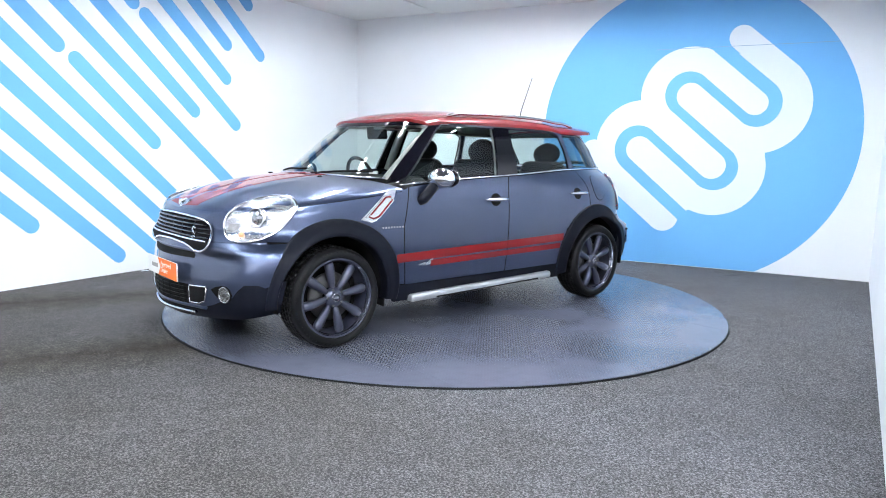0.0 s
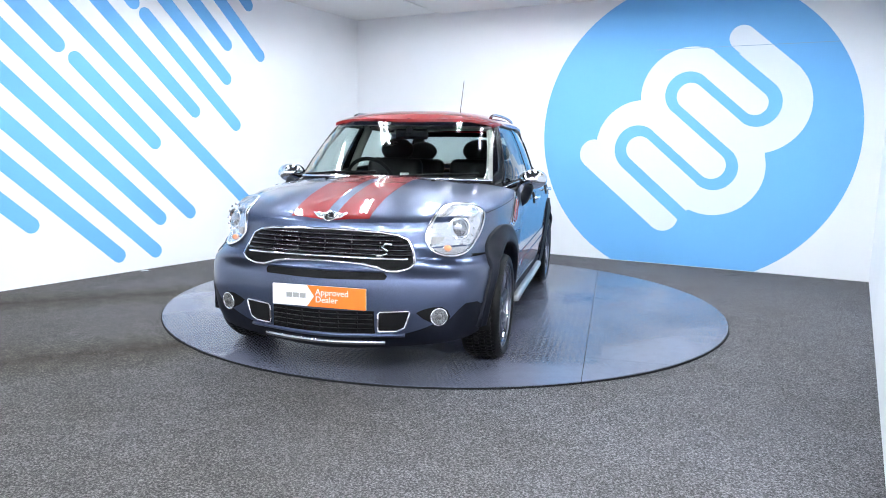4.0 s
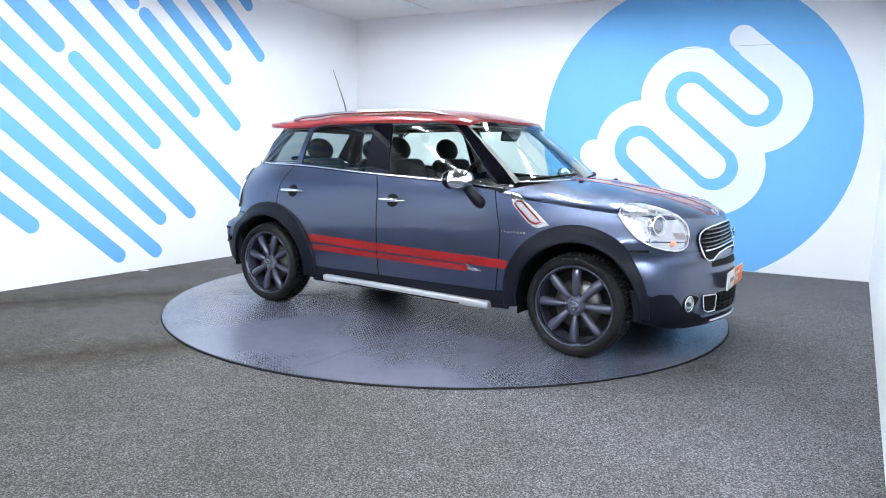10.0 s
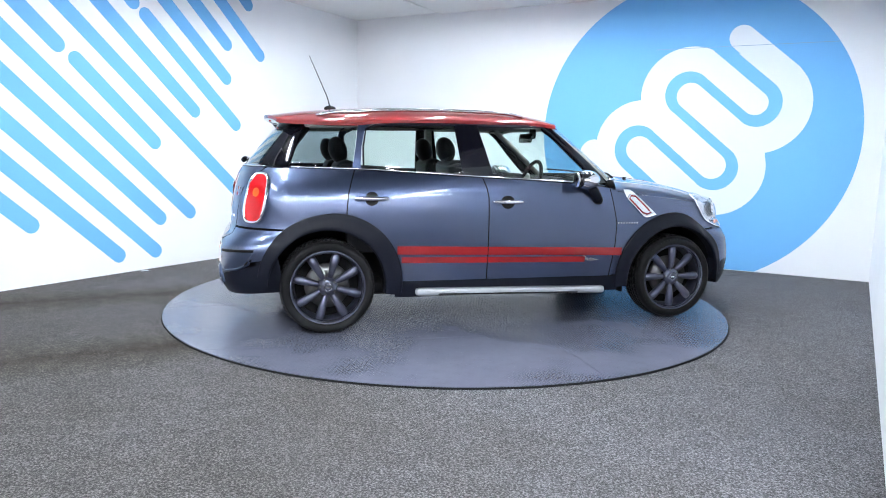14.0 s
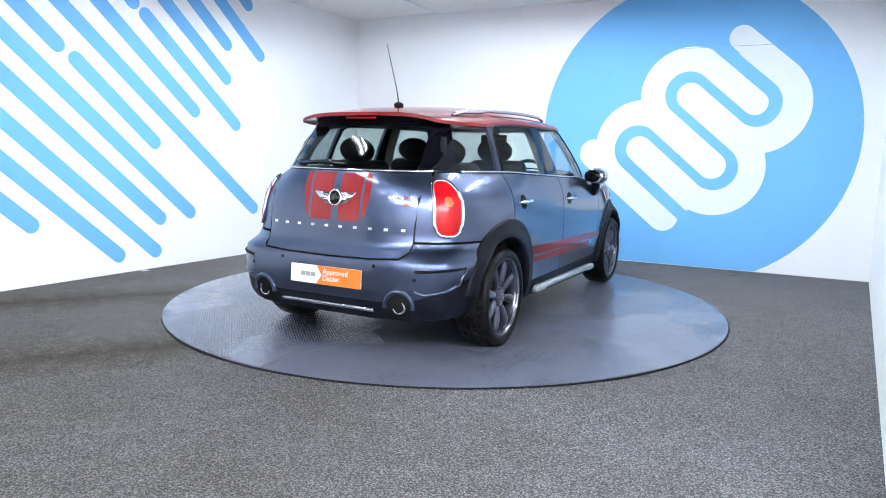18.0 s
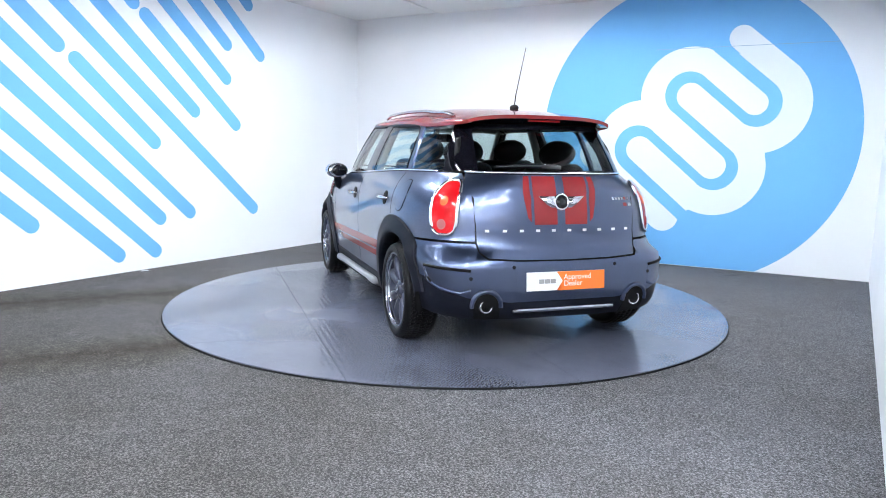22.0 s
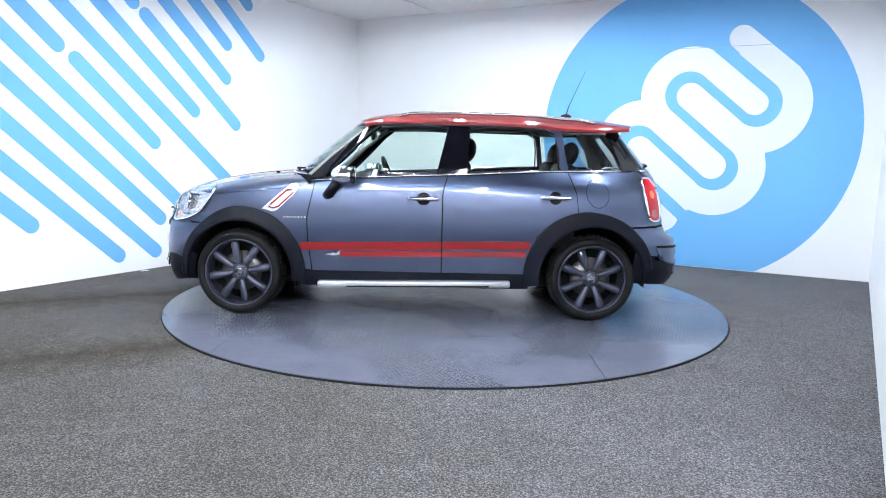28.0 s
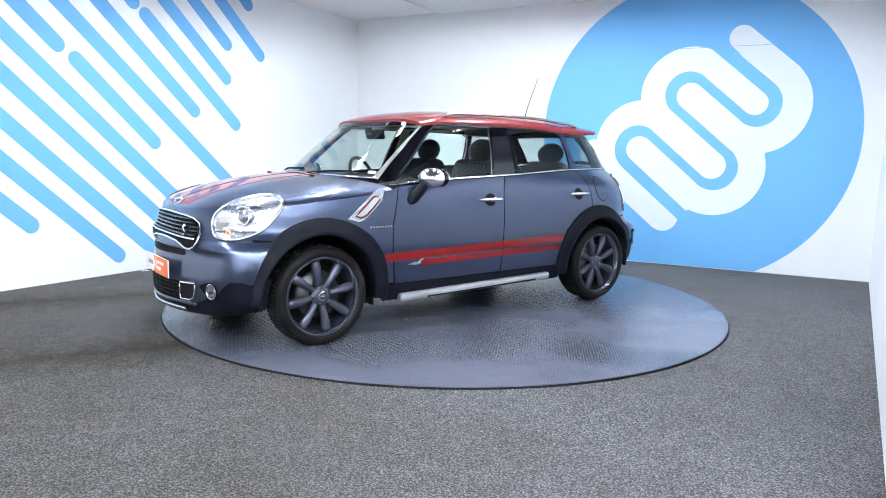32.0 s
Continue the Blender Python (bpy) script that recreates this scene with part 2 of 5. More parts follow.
mark_shape(capsule((-0.15, -0.262), (0.10, -0.20), 0.30), 0.0056, "mark_bar", M_DECAL, "white vinyl bar")
loops = mesh_object("mark_loops", band(path, -0.030, 0.030, "mark_loops", 0.0075, M_BLUE, 0.019), M_BLUE, wall_back, "thin blue looping line")

# joint of two wall panels across the disc
mesh_object("panel_joint", plate_bm([(4.05, 2.400), (5.85, 2.400), (5.85, 2.4045), (4.05, 2.4045)], 0.0085), M_JOINT, wall_back, "thin grey panel joint")

# canopy along the walls, lit from the hall in front of it
def canopy_strip(fr, x0, x1, depth, name):
    bm = box_bm(x1 - x0, depth, 0.12, ((x0 + x1) / 2, -depth / 2, CANOPY_Z + 0.06))
    return join(bmesh.new(), bm, fr)


bm = bmesh.new()
for fr, x0, x1, depth in ((F_L, 0.0, 12.0, 1.3), (F_B, 1.3, LEN_B, 1.3), (F_S, 0.0, 5.5, 0.76)):
    join(bm, canopy_strip(fr, x0, x1, depth, "c"))
for v in bm.verts:
    v.co.z += 0.0004 * v.co.x
canopy = mesh_object("ceiling", bm, M_CEIL)
tagged(canopy, "white canopy ceiling along the booth walls", "ceiling", kind="structure")

# ---- unseen hall round the booth, made up to shape the car's reflections ----
HALL_Z = 3.73
# ceiling out of view, added dark so that bonnet and roof mirror little light
hall_top = mesh_object("ceiling_hall", box_bm(40, 40, 0.2, (0, -4, HALL_Z + 0.1)), M_HALL)
tagged(hall_top, "unseen dark grey hall ceiling with rows of strip lamps", "ceiling", kind="structure")
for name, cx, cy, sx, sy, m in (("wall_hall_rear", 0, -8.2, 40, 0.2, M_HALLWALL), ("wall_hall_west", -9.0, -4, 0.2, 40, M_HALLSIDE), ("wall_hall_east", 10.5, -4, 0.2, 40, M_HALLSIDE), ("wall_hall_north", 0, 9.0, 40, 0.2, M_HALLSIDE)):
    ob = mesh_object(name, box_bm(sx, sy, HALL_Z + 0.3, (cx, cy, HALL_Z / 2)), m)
    tagged(ob, "unseen hall wall, added to shape the reflections in the car", "wall", kind="structure")


def ceiling_light(drop=0.0):
    root = new("ceiling_light")
    b = box_bm(0.17, 1.56, 0.05, (0, 0, 0.055), 0.008)
    for x in (-0.075, 0.075):
        box_bm(0.02, 1.56, 0.05, (x, 0, 0.02), 0.004, bm=b)
    part("housing", b, M_FRAME, root, smooth=False)
    for x in (-0.036, 0.036):
        part("tube", box_bm(0.020, 1.50, 0.02, (x, 0, 0.018), 0.006), M_GLOW, root, "glowing white tube", smooth=False)
    for y in (-0.6, 0.6) if drop else ():
        part("hanger", box_bm(0.012, 0.012, drop, (0, y, 0.08 + drop / 2), 0.002), M_FRAME, root, "thin hanging rod")
    return tagged(root, "long white strip lamp out of view, added under the hall ceiling", "lamp", "strip lamps of the hall")


def lamp_row(first, spots, z, turn=0):
    first.matrix_world = pose(*spots[0], z, 0, 0, turn)
    for x, y in spots[1:]:
        copy_thing(first, pose(x, y, z, 0, 0, turn))


# lamp places are assumed, all out of view
lamp_row(ceiling_light(), [(x, -5.6) for x in (-4.8, -3.0, -1.2, 0.6, 2.4)] + [(-4.8, -2.4), (-3.0, -2.4)], 3.65)
# five hung lower on added rods, placed to brighten the wall tops
lamp_row(ceiling_light(0.45), [(-1.9, -0.4), (-1.0, 0.5), (0.1, 0.5), (1.0, 0.3), (1.9, -0.1)], 3.2)
# rows across before the rear wall, added so the car's flanks reflect it brightly
lamp_row(ceiling_light(), [(x, y) for y in (-7.4, -6.8) for x in (-4.25, -2.55, -0.85, 0.85, 2.55, 4.25)], 3.65, 90)

# ---- turntable ----
def disc_plates():
    """The top of the disc as parts: plates cut along straight seams."""
    root = new("turntable")
    out = [(DISC_R * math.cos(t), DISC_R * math.sin(t)) for t in np.linspace(0, 2 * math.pi, 160, endpoint=False)]
    seams = [-9, -1.22, 0.0, 1.22, 9]
    k = 0
    for lo, hi in zip(seams, seams[1:]):
        strip = clip_low_high(out, lo + 0.002, hi - 0.002)
        cut = (-9, -0.9, 1.4, 9) if k % 2 else (-9, 0.35, 9)
        for a, c in zip(cut, cut[1:]):
            q = [(y, x) for x, y in clip_low_high([(y, x) for x, y in strip], a + 0.002, c - 0.002)]
            if len(q) < 3:
                continue
            b = bmesh.new()
            f = b.faces.new([b.verts.new((x, y, 0)) for x, y in q])
            r = bmesh.ops.extrude_face_region(b, geom=[f])
            bmesh.ops.translate(b, vec=(0, 0, -0.006), verts=[v for v in r["geom"] if isinstance(v, bmesh.types.BMVert)])
            bmesh.ops.recalc_face_normals(b, faces=b.faces[:])
            part("floor_plate", b, M_PLATE, root, smooth=False)
        k += 1
    b = bmesh.new()
    n = 240
    random.seed(5)
    rows = []
    for i in range(n):
        t = 2 * math.pi * i / n
        wob = 0.006 * noise.noise(Vector((3 * math.cos(t), 3 * math.sin(t), 0.3))) + 0.004 * noise.noise(Vector((14 * math.cos(t), 14 * math.sin(t), 1.3)))
        prof = [(DISC_R - 0.004, -0.0065), (DISC_R + 0.003, -0.004), (DISC_R + 0.006 + wob, -0.007), (DISC_R + 0.008 + wob, -0.016)]
        rows.append([b.verts.new((r * math.cos(t), r * math.sin(t), z)) for r, z in prof])
    for i in range(n):
        p, q = rows[i], rows[(i + 1) % n]
        for j in range(3):
            b.faces.new((p[j], p[j + 1], q[j + 1], q[j]))
    b.faces.new([r[0] for r in rows])
    part("rubber_lip", b, M_RUBBER, root, "black rubber edging strip, frayed in places", smooth=False)
    return tagged(root, "round grey tread plate turntable set flush in the carpet", "turntable")


turntable = disc_plates()


# a scrap of paper by the wall
b = bmesh.new()
rows = [[b.verts.new((0.022 * i + 0.004 * (j % 2), 0.013 * j, 0.003 + 0.006 * abs(math.sin(1.9 * i + 1.3 * j)))) for i in range(4)] for j in range(4)]
for r0, r1 in zip(rows, rows[1:]):
    for i in range(3):
        b.faces.new((r0[i], r0[i + 1], r1[i + 1], r1[i]))
scrap = mesh_object("paper_scrap", b, M_DECAL)
scrap.matrix_world = pose(-3.03, 0.99, FLOOR_Z, 0, 0, 15)
tagged(scrap, "small crumpled white paper scrap on the carpet", "paper")

# ---- car materials ----
def paint(name, base, flake, metal, rough, coat_ior=1.5, spec=0.5):
    m = mat(name, base, rough, metal, spec, 1.0, 0.055)
    bsdf(m).inputs["Coat IOR"].default_value = coat_ior
    v = coords(m)
    n = noise_tex(m, v, 900, 1)
    big = noise_tex(m, v, 3, 3)
    c = ramp(m, n, [(0.35, base), (0.7, flake)])
    c = mix(m, 1.0, c, ramp(m, big, [(0.3, (0.94, 0.94, 0.94)), (0.7, (1.03, 1.03, 1.03))]), "MULTIPLY")
    link(m, c, bsdf(m).inputs["Base Color"])
    return m


def plastic(name, color, rough=0.5, grain=700, spec=0.3):
    m = mat(name, color, rough, spec=spec)
    v = coords(m)
    n = noise_tex(m, v, grain, 2)
    big = noise_tex(m, v, 6, 3)
    link(m, ramp(m, big, [(0.3, tuple(c * 0.85 for c in color)), (0.7, tuple(c * 1.12 for c in color))]), bsdf(m).inputs["Base Color"])
    bump(m, n, 0.15, 0.001)
    return m


def pane(name, tint, gloss=1.0, rough=0.025):
    """Thin clear sheet: tinted see-through, with mirror gloss by Fresnel."""
    m = bpy.data.materials.new(name)
    m.use_nodes = True
    t = m.node_tree
    t.nodes.clear()
    out = t.nodes.new("ShaderNodeOutputMaterial")
    mx = t.nodes.new("ShaderNodeMixShader")
    tr = t.nodes.new("ShaderNodeBsdfTransparent")
    tr.inputs[0].default_value = (*tint, 1)
    gl = t.nodes.new("ShaderNodeBsdfGlossy")
    gl.inputs["Roughness"].default_value = rough
    gl.inputs["Color"].default_value = (gloss, gloss, gloss, 1)
    lw = t.nodes.new("ShaderNodeLayerWeight")
    lw.inputs[0].default_value = 0.5
    pw = t.nodes.new("ShaderNodeMath")
    pw.operation = "POWER"
    pw.inputs[1].default_value = 4.5
    t.links.new(lw.outputs["Facing"], pw.inputs[0])
    ma = t.nodes.new("ShaderNodeMath")
    ma.operation = "MULTIPLY_ADD"
    ma.inputs[1].default_value, ma.inputs[2].default_value = 0.90, 0.045
    t.links.new(pw.outputs[0], ma.inputs[0])
    t.links.new(ma.outputs[0], mx.inputs[0])
    t.links.new(tr.outputs[0], mx.inputs[1])
    t.links.new(gl.outputs[0], mx.inputs[2])
    t.links.new(mx.outputs[0], out.inputs[0])
    return m


M_PAINT = paint("slate_blue_metallic", (0.050, 0.066, 0.118), (0.095, 0.124, 0.209), 1.0, 0.36, 1.50)
M_RED = paint("chili_red_paint", (0.17, 0.003, 0.004), (0.21, 0.005, 0.006), 0.0, 0.45, 1.42, 0.1)
M_STRIPE = mat("red_stripe_film", (0.21, 0.004, 0.006), 0.5, spec=0.2, coat=0.9, coat_rough=0.03)
M_CLAD = plastic("dark_cladding", (0.0045, 0.0055, 0.0105), 0.5, spec=0.14)
M_BLACK = mat("piano_black", (0.004, 0.004, 0.007), 0.06)
M_DARK = plastic("matt_black", (0.0045, 0.0045, 0.005), 0.7, spec=0.12)
M_CHROME = mat("chrome", (0.86, 0.87, 0.9), 0.07, 1.0)
M_ALU = mat("brushed_aluminium", (0.46, 0.47, 0.50), 0.26, 1.0)
M_STEP = mat("satin_silver", (0.50, 0.51, 0.53), 0.38, 0.7)
M_TYRE = plastic("tyre_rubber", (0.006, 0.006, 0.0065), 0.5, spec=0.15)
M_RIM = mat("gunmetal_alloy", (0.058, 0.063, 0.094), 0.36, 0.65, coat=0.5, coat_rough=0.06)
M_LIP = mat("machined_alloy", (0.30, 0.31, 0.35), 0.16, 1.0)
M_STEEL = mat("brake_steel", (0.12, 0.12, 0.12), 0.4, 0.9)
M_OPTIC = mat("lamp_glass", (0.45, 0.46, 0.48), 0.08, 0.8)
M_GLASS = pane("window_glass", (0.72, 0.80, 0.77))
M_SIDEGLASS = pane("side_window_glass", (0.84, 0.93, 0.89), rough=0.03)
M_DGLASS = pane("tinted_glass", (0.50, 0.57, 0.57), rough=0.03)
M_LENS = pane("clear_lens", (0.97, 0.98, 1.0))
M_REFLECT = mat("lamp_reflector", (0.78, 0.79, 0.81), 0.18, 0.75)
M_AMBER = mat("amber_bulb", (0.75, 0.10, 0.012), 0.3, coat=0.2)
M_PINKLENS = mat("pink_lamp_cell", (0.40, 0.12, 0.12), 0.15, coat=0.6)
M_PALEAMBER = mat("pale_indicator", (0.85, 0.32, 0.16), 0.3)
M_REDLENS = mat("red_lamp_lens", (0.52, 0.004, 0.008), 0.30, spec=0.1, coat=0.8, coat_rough=0.02)
M_SEAT = plastic("black_seat_leather", (0.006, 0.006, 0.007), 0.5, 120, spec=0.18)
M_LINER = plastic("pale_headliner", (0.34, 0.335, 0.31), 0.85, 200)
M_LETTER = mat("silver_lettering", (0.80, 0.80, 0.82), 0.4, 0.35)
M_WHITE = mat("white_plastic", (0.78, 0.78, 0.78), 0.4)
M_ORANGE = mat("orange_print", (0.85, 0.17, 0.015), 0.45)
M_PLATEGREY = mat("grey_print", (0.30, 0.29, 0.29), 0.5)

# ---- surfaces of the body ----
def curve(points):
    """A smooth monotone curve through (x, y) points."""
    xs, ys = np.array([p[0] for p in points], float), np.array([p[1] for p in points], float)
    o = np.argsort(xs)
    xs, ys = xs[o], ys[o]
    h, d = np.diff(xs), np.diff(ys) / np.diff(xs)
    m = np.zeros_like(xs)
    m[0], m[-1] = d[0], d[-1]
    for i in range(1, len(xs) - 1):
        if d[i - 1] * d[i] > 0:
            w1, w2 = 2 * h[i] + h[i - 1], h[i] + 2 * h[i - 1]
            m[i] = (w1 + w2) / (w1 / d[i - 1] + w2 / d[i])

    def f(x):
        x = min(max(x, xs[0]), xs[-1])
        i = min(max(int(np.searchsorted(xs, x)) - 1, 0), len(h) - 1)
        t = (x - xs[i]) / h[i]
        return float((1 + 2 * t) * (1 - t) ** 2 * ys[i] + t * (1 - t) ** 2 * h[i] * m[i] + t * t * (3 - 2 * t) * ys[i + 1] + t * t * (t - 1) * h[i] * m[i + 1])
    return f


class Shell:
    """A wall round the car: at each height a rounded outline. q runs in metres from the nose round the left side to the tail; minus q is the right side."""

    STEP = 0.01

    def __init__(self, front, rear, width, x1, x2, n1, n2, ref):
        self.front, self.rear, self.width, self.x1, self.x2 = curve(front), curve(rear), curve(width), x1, x2
        self.pull = lambda y, z: 0.0
        self.taper = lambda x, z: 1.0
        a = np.unique(np.concatenate([np.linspace(0, 1, 3000) ** 2 * 0.7, 1.5708 - np.linspace(1, 0, 3000) ** 2 * 0.8708]))
        self.f = np.linspace(0, 1, 1500)

        def table(length, w, n):
            """Shares of length and width along the quarter outline, evenly spaced."""
            x, y = np.abs(np.cos(a)) ** (2 / n), np.abs(np.sin(a)) ** (2 / n)
            run = np.concatenate([[0], np.cumsum(np.hypot(np.diff(length * x), np.diff(w * y)))])
            return np.interp(self.f * run[-1], run, x), np.interp(self.f * run[-1], run, y), float(run[-1])

        self.nose_t, self.tail_t = [], []
        for k in range(157):
            z = k * self.STEP
            self.nose_t.append(table(self.front(z) - x1, self.width(z), n1(z))[:2])
            self.tail_t.append(table(x2 - self.rear(z), self.width(z), n2(z))[:2])
        self.qf = table(self.front(ref) - x1, self.width(ref), n1(ref))[2]
        self.qs = self.qf + x1 - x2
        self.qr = table(x2 - self.rear(ref), self.width(ref), n2(ref))[2]
        self.q_end = self.qs + self.qr

    def shares(self, tables, z):
        """The outline's two share tables at the height z."""
        k = min(max(z / self.STEP, 0), 155.999)
        i, w = int(k), k - int(k)
        (xa, ya), (xb, yb) = tables[i], tables[i + 1]
        return xa + (xb - xa) * w, ya + (yb - ya) * w

    def share_at(self, tables, f, z):
        k = min(max(z / self.STEP, 0), 155.999)
        i, w = int(k), k - int(k)
        g = min(max(f, 0), 1) * (len(self.f) - 1)
        j = min(int(g), len(self.f) - 2)
        u = g - j
        out = []
        for c in (0, 1):
            p, q = tables[i][c], tables[i + 1][c]
            out.append((p[j] * (1 - u) + p[j + 1] * u) * (1 - w) + (q[j] * (1 - u) + q[j + 1] * u) * w)
        return float(out[0]), float(out[1])

    def at(self, q, z):
        s, q = (-1 if q < 0 else 1), abs(q)
        w = self.width(z)
        if q < self.qf:
            cx, cy = self.share_at(self.nose_t, q / self.qf, z)
            y = w * cy
            x = self.x1 + (self.front(z) - self.x1) * cx - self.pull(y, z) * cx * cx
        elif q <= self.qs:
            x, y = self.x1 - (q - self.qf), w
        else:
            cx, cy = self.share_at(self.tail_t, abs(self.q_end - q) / self.qr, z)
            x, y = self.x2 - (self.x2 - self.rear(z)) * cx, math.copysign(w * cy, self.q_end - q)
        return Vector((x, s * y * self.taper(x, z), z))

    def side(self, x, z):
        """q of the point of the left side at x."""
        if x > self.x1:
            xs, ys = self.shares(self.nose_t, z)
            back = 0.0
            for _ in range(8):
                f = float(np.interp(-(x + back - self.x1) / (self.front(z) - self.x1), -xs, self.f))
                back = self.pull(self.width(z) * float(np.interp(f, self.f, ys)), z) * float(np.interp(f, self.f, xs)) ** 2
            return f * self.qf
        if x >= self.x2:
            return self.qf + self.x1 - x
        xs, _ = self.shares(self.tail_t, z)
        return self.q_end - self.qr * float(np.interp(-(self.x2 - x) / (self.x2 - self.rear(z)), -xs, self.f))

    def nose(self, y, z):
        """q of the point of the nose at y."""
        _, ys = self.shares(self.nose_t, z)
        return math.copysign(self.qf * float(np.interp(abs(y) / self.width(z), ys, self.f)), y)

    def tail(self, y, z):
        _, ys = self.shares(self.tail_t, z)
        k = abs(y) / self.width(z) / self.taper(self.rear(z) + 0.03, z)
        return self.q_end - math.copysign(self.qr * float(np.interp(k, ys, self.f)), y)


BODY = Shell([(0.10, 1.90), (0.16, 1.985), (0.22, 2.03), (0.30, 2.048), (0.40, 2.05), (0.50, 2.045), (0.58, 2.03), (0.625, 1.995), (0.66, 1.972), (0.75, 1.962), (0.82, 1.945), (0.90, 1.90), (1.2, 1.80)],
             [(0.15, -1.86), (0.24, -1.955), (0.32, -1.995), (0.42, -2.005), (0.55, -2.0), (0.615, -1.985), (0.65, -1.945), (0.70, -1.935), (0.80, -1.928), (0.94, -1.905), (1.04, -1.878), (1.10, -1.845), (1.2, -1.80)],
             [(0.14, 0.78), (0.22, 0.815), (0.30, 0.838), (0.40, 0.852), (0.55, 0.868), (0.70, 0.874), (0.80, 0.872), (0.90, 0.862), (0.98, 0.845), (1.04, 0.822), (1.10, 0.795), (1.2, 0.75)],
             0.6, -0.9, curve([(0.1, 5.0), (0.35, 6.8), (0.55, 6.4), (0.60, 5.6), (0.66, 3.8), (0.75, 3.0), (1.2, 3.0)]), curve([(0.1, 4.5), (0.35, 5.6), (0.58, 5.6), (0.66, 4.0), (0.75, 3.6), (1.2, 3.5)]), 0.6)
CABIN = Shell([(0.96, 1.07), (1.02, 1.0), (1.15, 0.845), (1.27, 0.70), (1.36, 0.585), (1.43, 0.49), (1.47, 0.43)],
              [(1.0, -1.895), (1.10, -1.835), (1.25, -1.715), (1.40, -1.585), (1.47, -1.52)],
              [(0.96, 0.80), (1.04, 0.795), (1.10, 0.78), (1.20, 0.742), (1.30, 0.698), (1.38, 0.657), (1.43, 0.625), (1.47, 0.585)],
              0.0, -1.1, lambda z: 3.6, lambda z: 3.3, 1.2)
def bow(y, z):
    """The bumper is bowed: its corners lie further back than its middle."""
    k = min(1, max(0, (0.665 - z) / 0.10))
    u = min(1, abs(y) / 0.68)
    return 0.125 * u * u * (3 - 2 * u) * k * k * (3 - 2 * k)


narrow = curve([(-2.1, 0.775), (-1.6, 0.845), (-1.1, 0.910), (-0.5, 0.985), (-0.1, 1.0), (1.2, 1.0)])


def shoulder_taper(x, z):
    """The body narrows towards the tail, the more the higher."""
    k = min(1, max(0, (z - 0.84) / 0.26))
    return 1 - (1 - narrow(x)) * k ** 2.6


BODY.pull, BODY.taper = bow, shoulder_taper
CABIN.taper = lambda x, z: narrow(x)
belt = curve([(-1.75, 1.104), (-1.635, 1.104), (-1.118, 1.098), (-0.369, 1.063), (0.494, 1.02), (0.74, 0.995), (0.95, 0.97)])


def finer(points, step=0.04, closed=True):
    out = []
    for i, p in enumerate(points):
        if i == len(points) - 1 and not closed:
            return out + [p]
        q = points[(i + 1) % len(points)]
        n = max(1, int(math.hypot(q[0] - p[0], q[1] - p[1]) / step))
        out += [(p[0] + (q[0] - p[0]) * k / n, p[1] + (q[1] - p[1]) * k / n) for k in range(n)]
    return out


def shrink(points, d):
    """Moves a counter-clockwise outline inwards by d."""
    out, n = [], len(points)
    for i in range(n):
        a, b, c = (Vector(points[i - 1]), Vector(points[i]), Vector(points[(i + 1) % n]))
        e1, e2 = (b - a), (c - b)
        if e1.length < 1e-7 or e2.length < 1e-7:
            out.append(tuple(b))
            continue
        e1, e2 = e1.normalized(), e2.normalized()
        n1, n2 = Vector((-e1.y, e1.x)), Vector((-e2.y, e2.x))
        k = n1 + n2
        out.append(tuple(b + k * (d / max(0.35, (1 + n1.dot(n2))))))
    return out


def panel_bm(points, surf, du=0.06, dv=0.05, off=0.0, thick=0.018, gap=0.0, back=False):
    """A panel cut by an outline (u, v) out of the surface surf(u, v), with a rim turned inwards."""
    area = sum(p[0] * q[1] - q[0] * p[1] for p, q in zip(points, points[1:] + points[:1]))
    if area < 0:
        points = points[::-1]
    if gap:
        points = shrink(points, gap)
    b = bmesh.new()
    b.faces.new([b.verts.new((u, v, 0)) for u, v in points])
    b.normal_update()
    us, vs = [p[0] for p in points], [p[1] for p in points]
    for lo, hi, step, no in ((min(us), max(us), du, (1, 0, 0)), (min(vs), max(vs), dv, (0, 1, 0))):
        for k in range(math.ceil(lo / step), math.floor(hi / step) + 1):
            c = k * step
            if lo + 1e-4 < c < hi - 1e-4:
                bmesh.ops.bisect_plane(b, geom=b.verts[:] + b.edges[:] + b.faces[:], plane_co=(c * no[0], c * no[1], 0), plane_no=no, dist=1e-5)
    bmesh.ops.triangulate(b, faces=[f for f in b.faces if len(f.verts) > 4], ngon_method="EAR_CLIP")
    e = 2e-3
    normals = {}
    exact = b.verts.layers.float_vector.new("exact_normal")
    for v in b.verts:
        u, w = v.co.x, v.co.y
        p = surf(u, w)
        n = (surf(u + e, w) - surf(u - e, w)).cross(surf(u, w + e) - surf(u, w - e)).normalized()
        v.co = p + n * off
        v[exact] = n
        normals[v] = n
    if thick:
        rim = {}
        for ed in [x for x in b.edges if x.is_boundary]:
            for v in ed.verts:
                if v not in rim:
                    rim[v] = b.verts.new(v.co - normals[v] * thick)
                    rim[v][exact] = normals[v]
            f = ed.link_faces[0]
            loop = next(l for l in f.loops if l.edge == ed)
            v1, v2 = loop.vert, loop.link_loop_next.vert
            b.faces.new((v2, v1, rim[v1], rim[v2])).material_index = 1
            ed.smooth = False
    return b


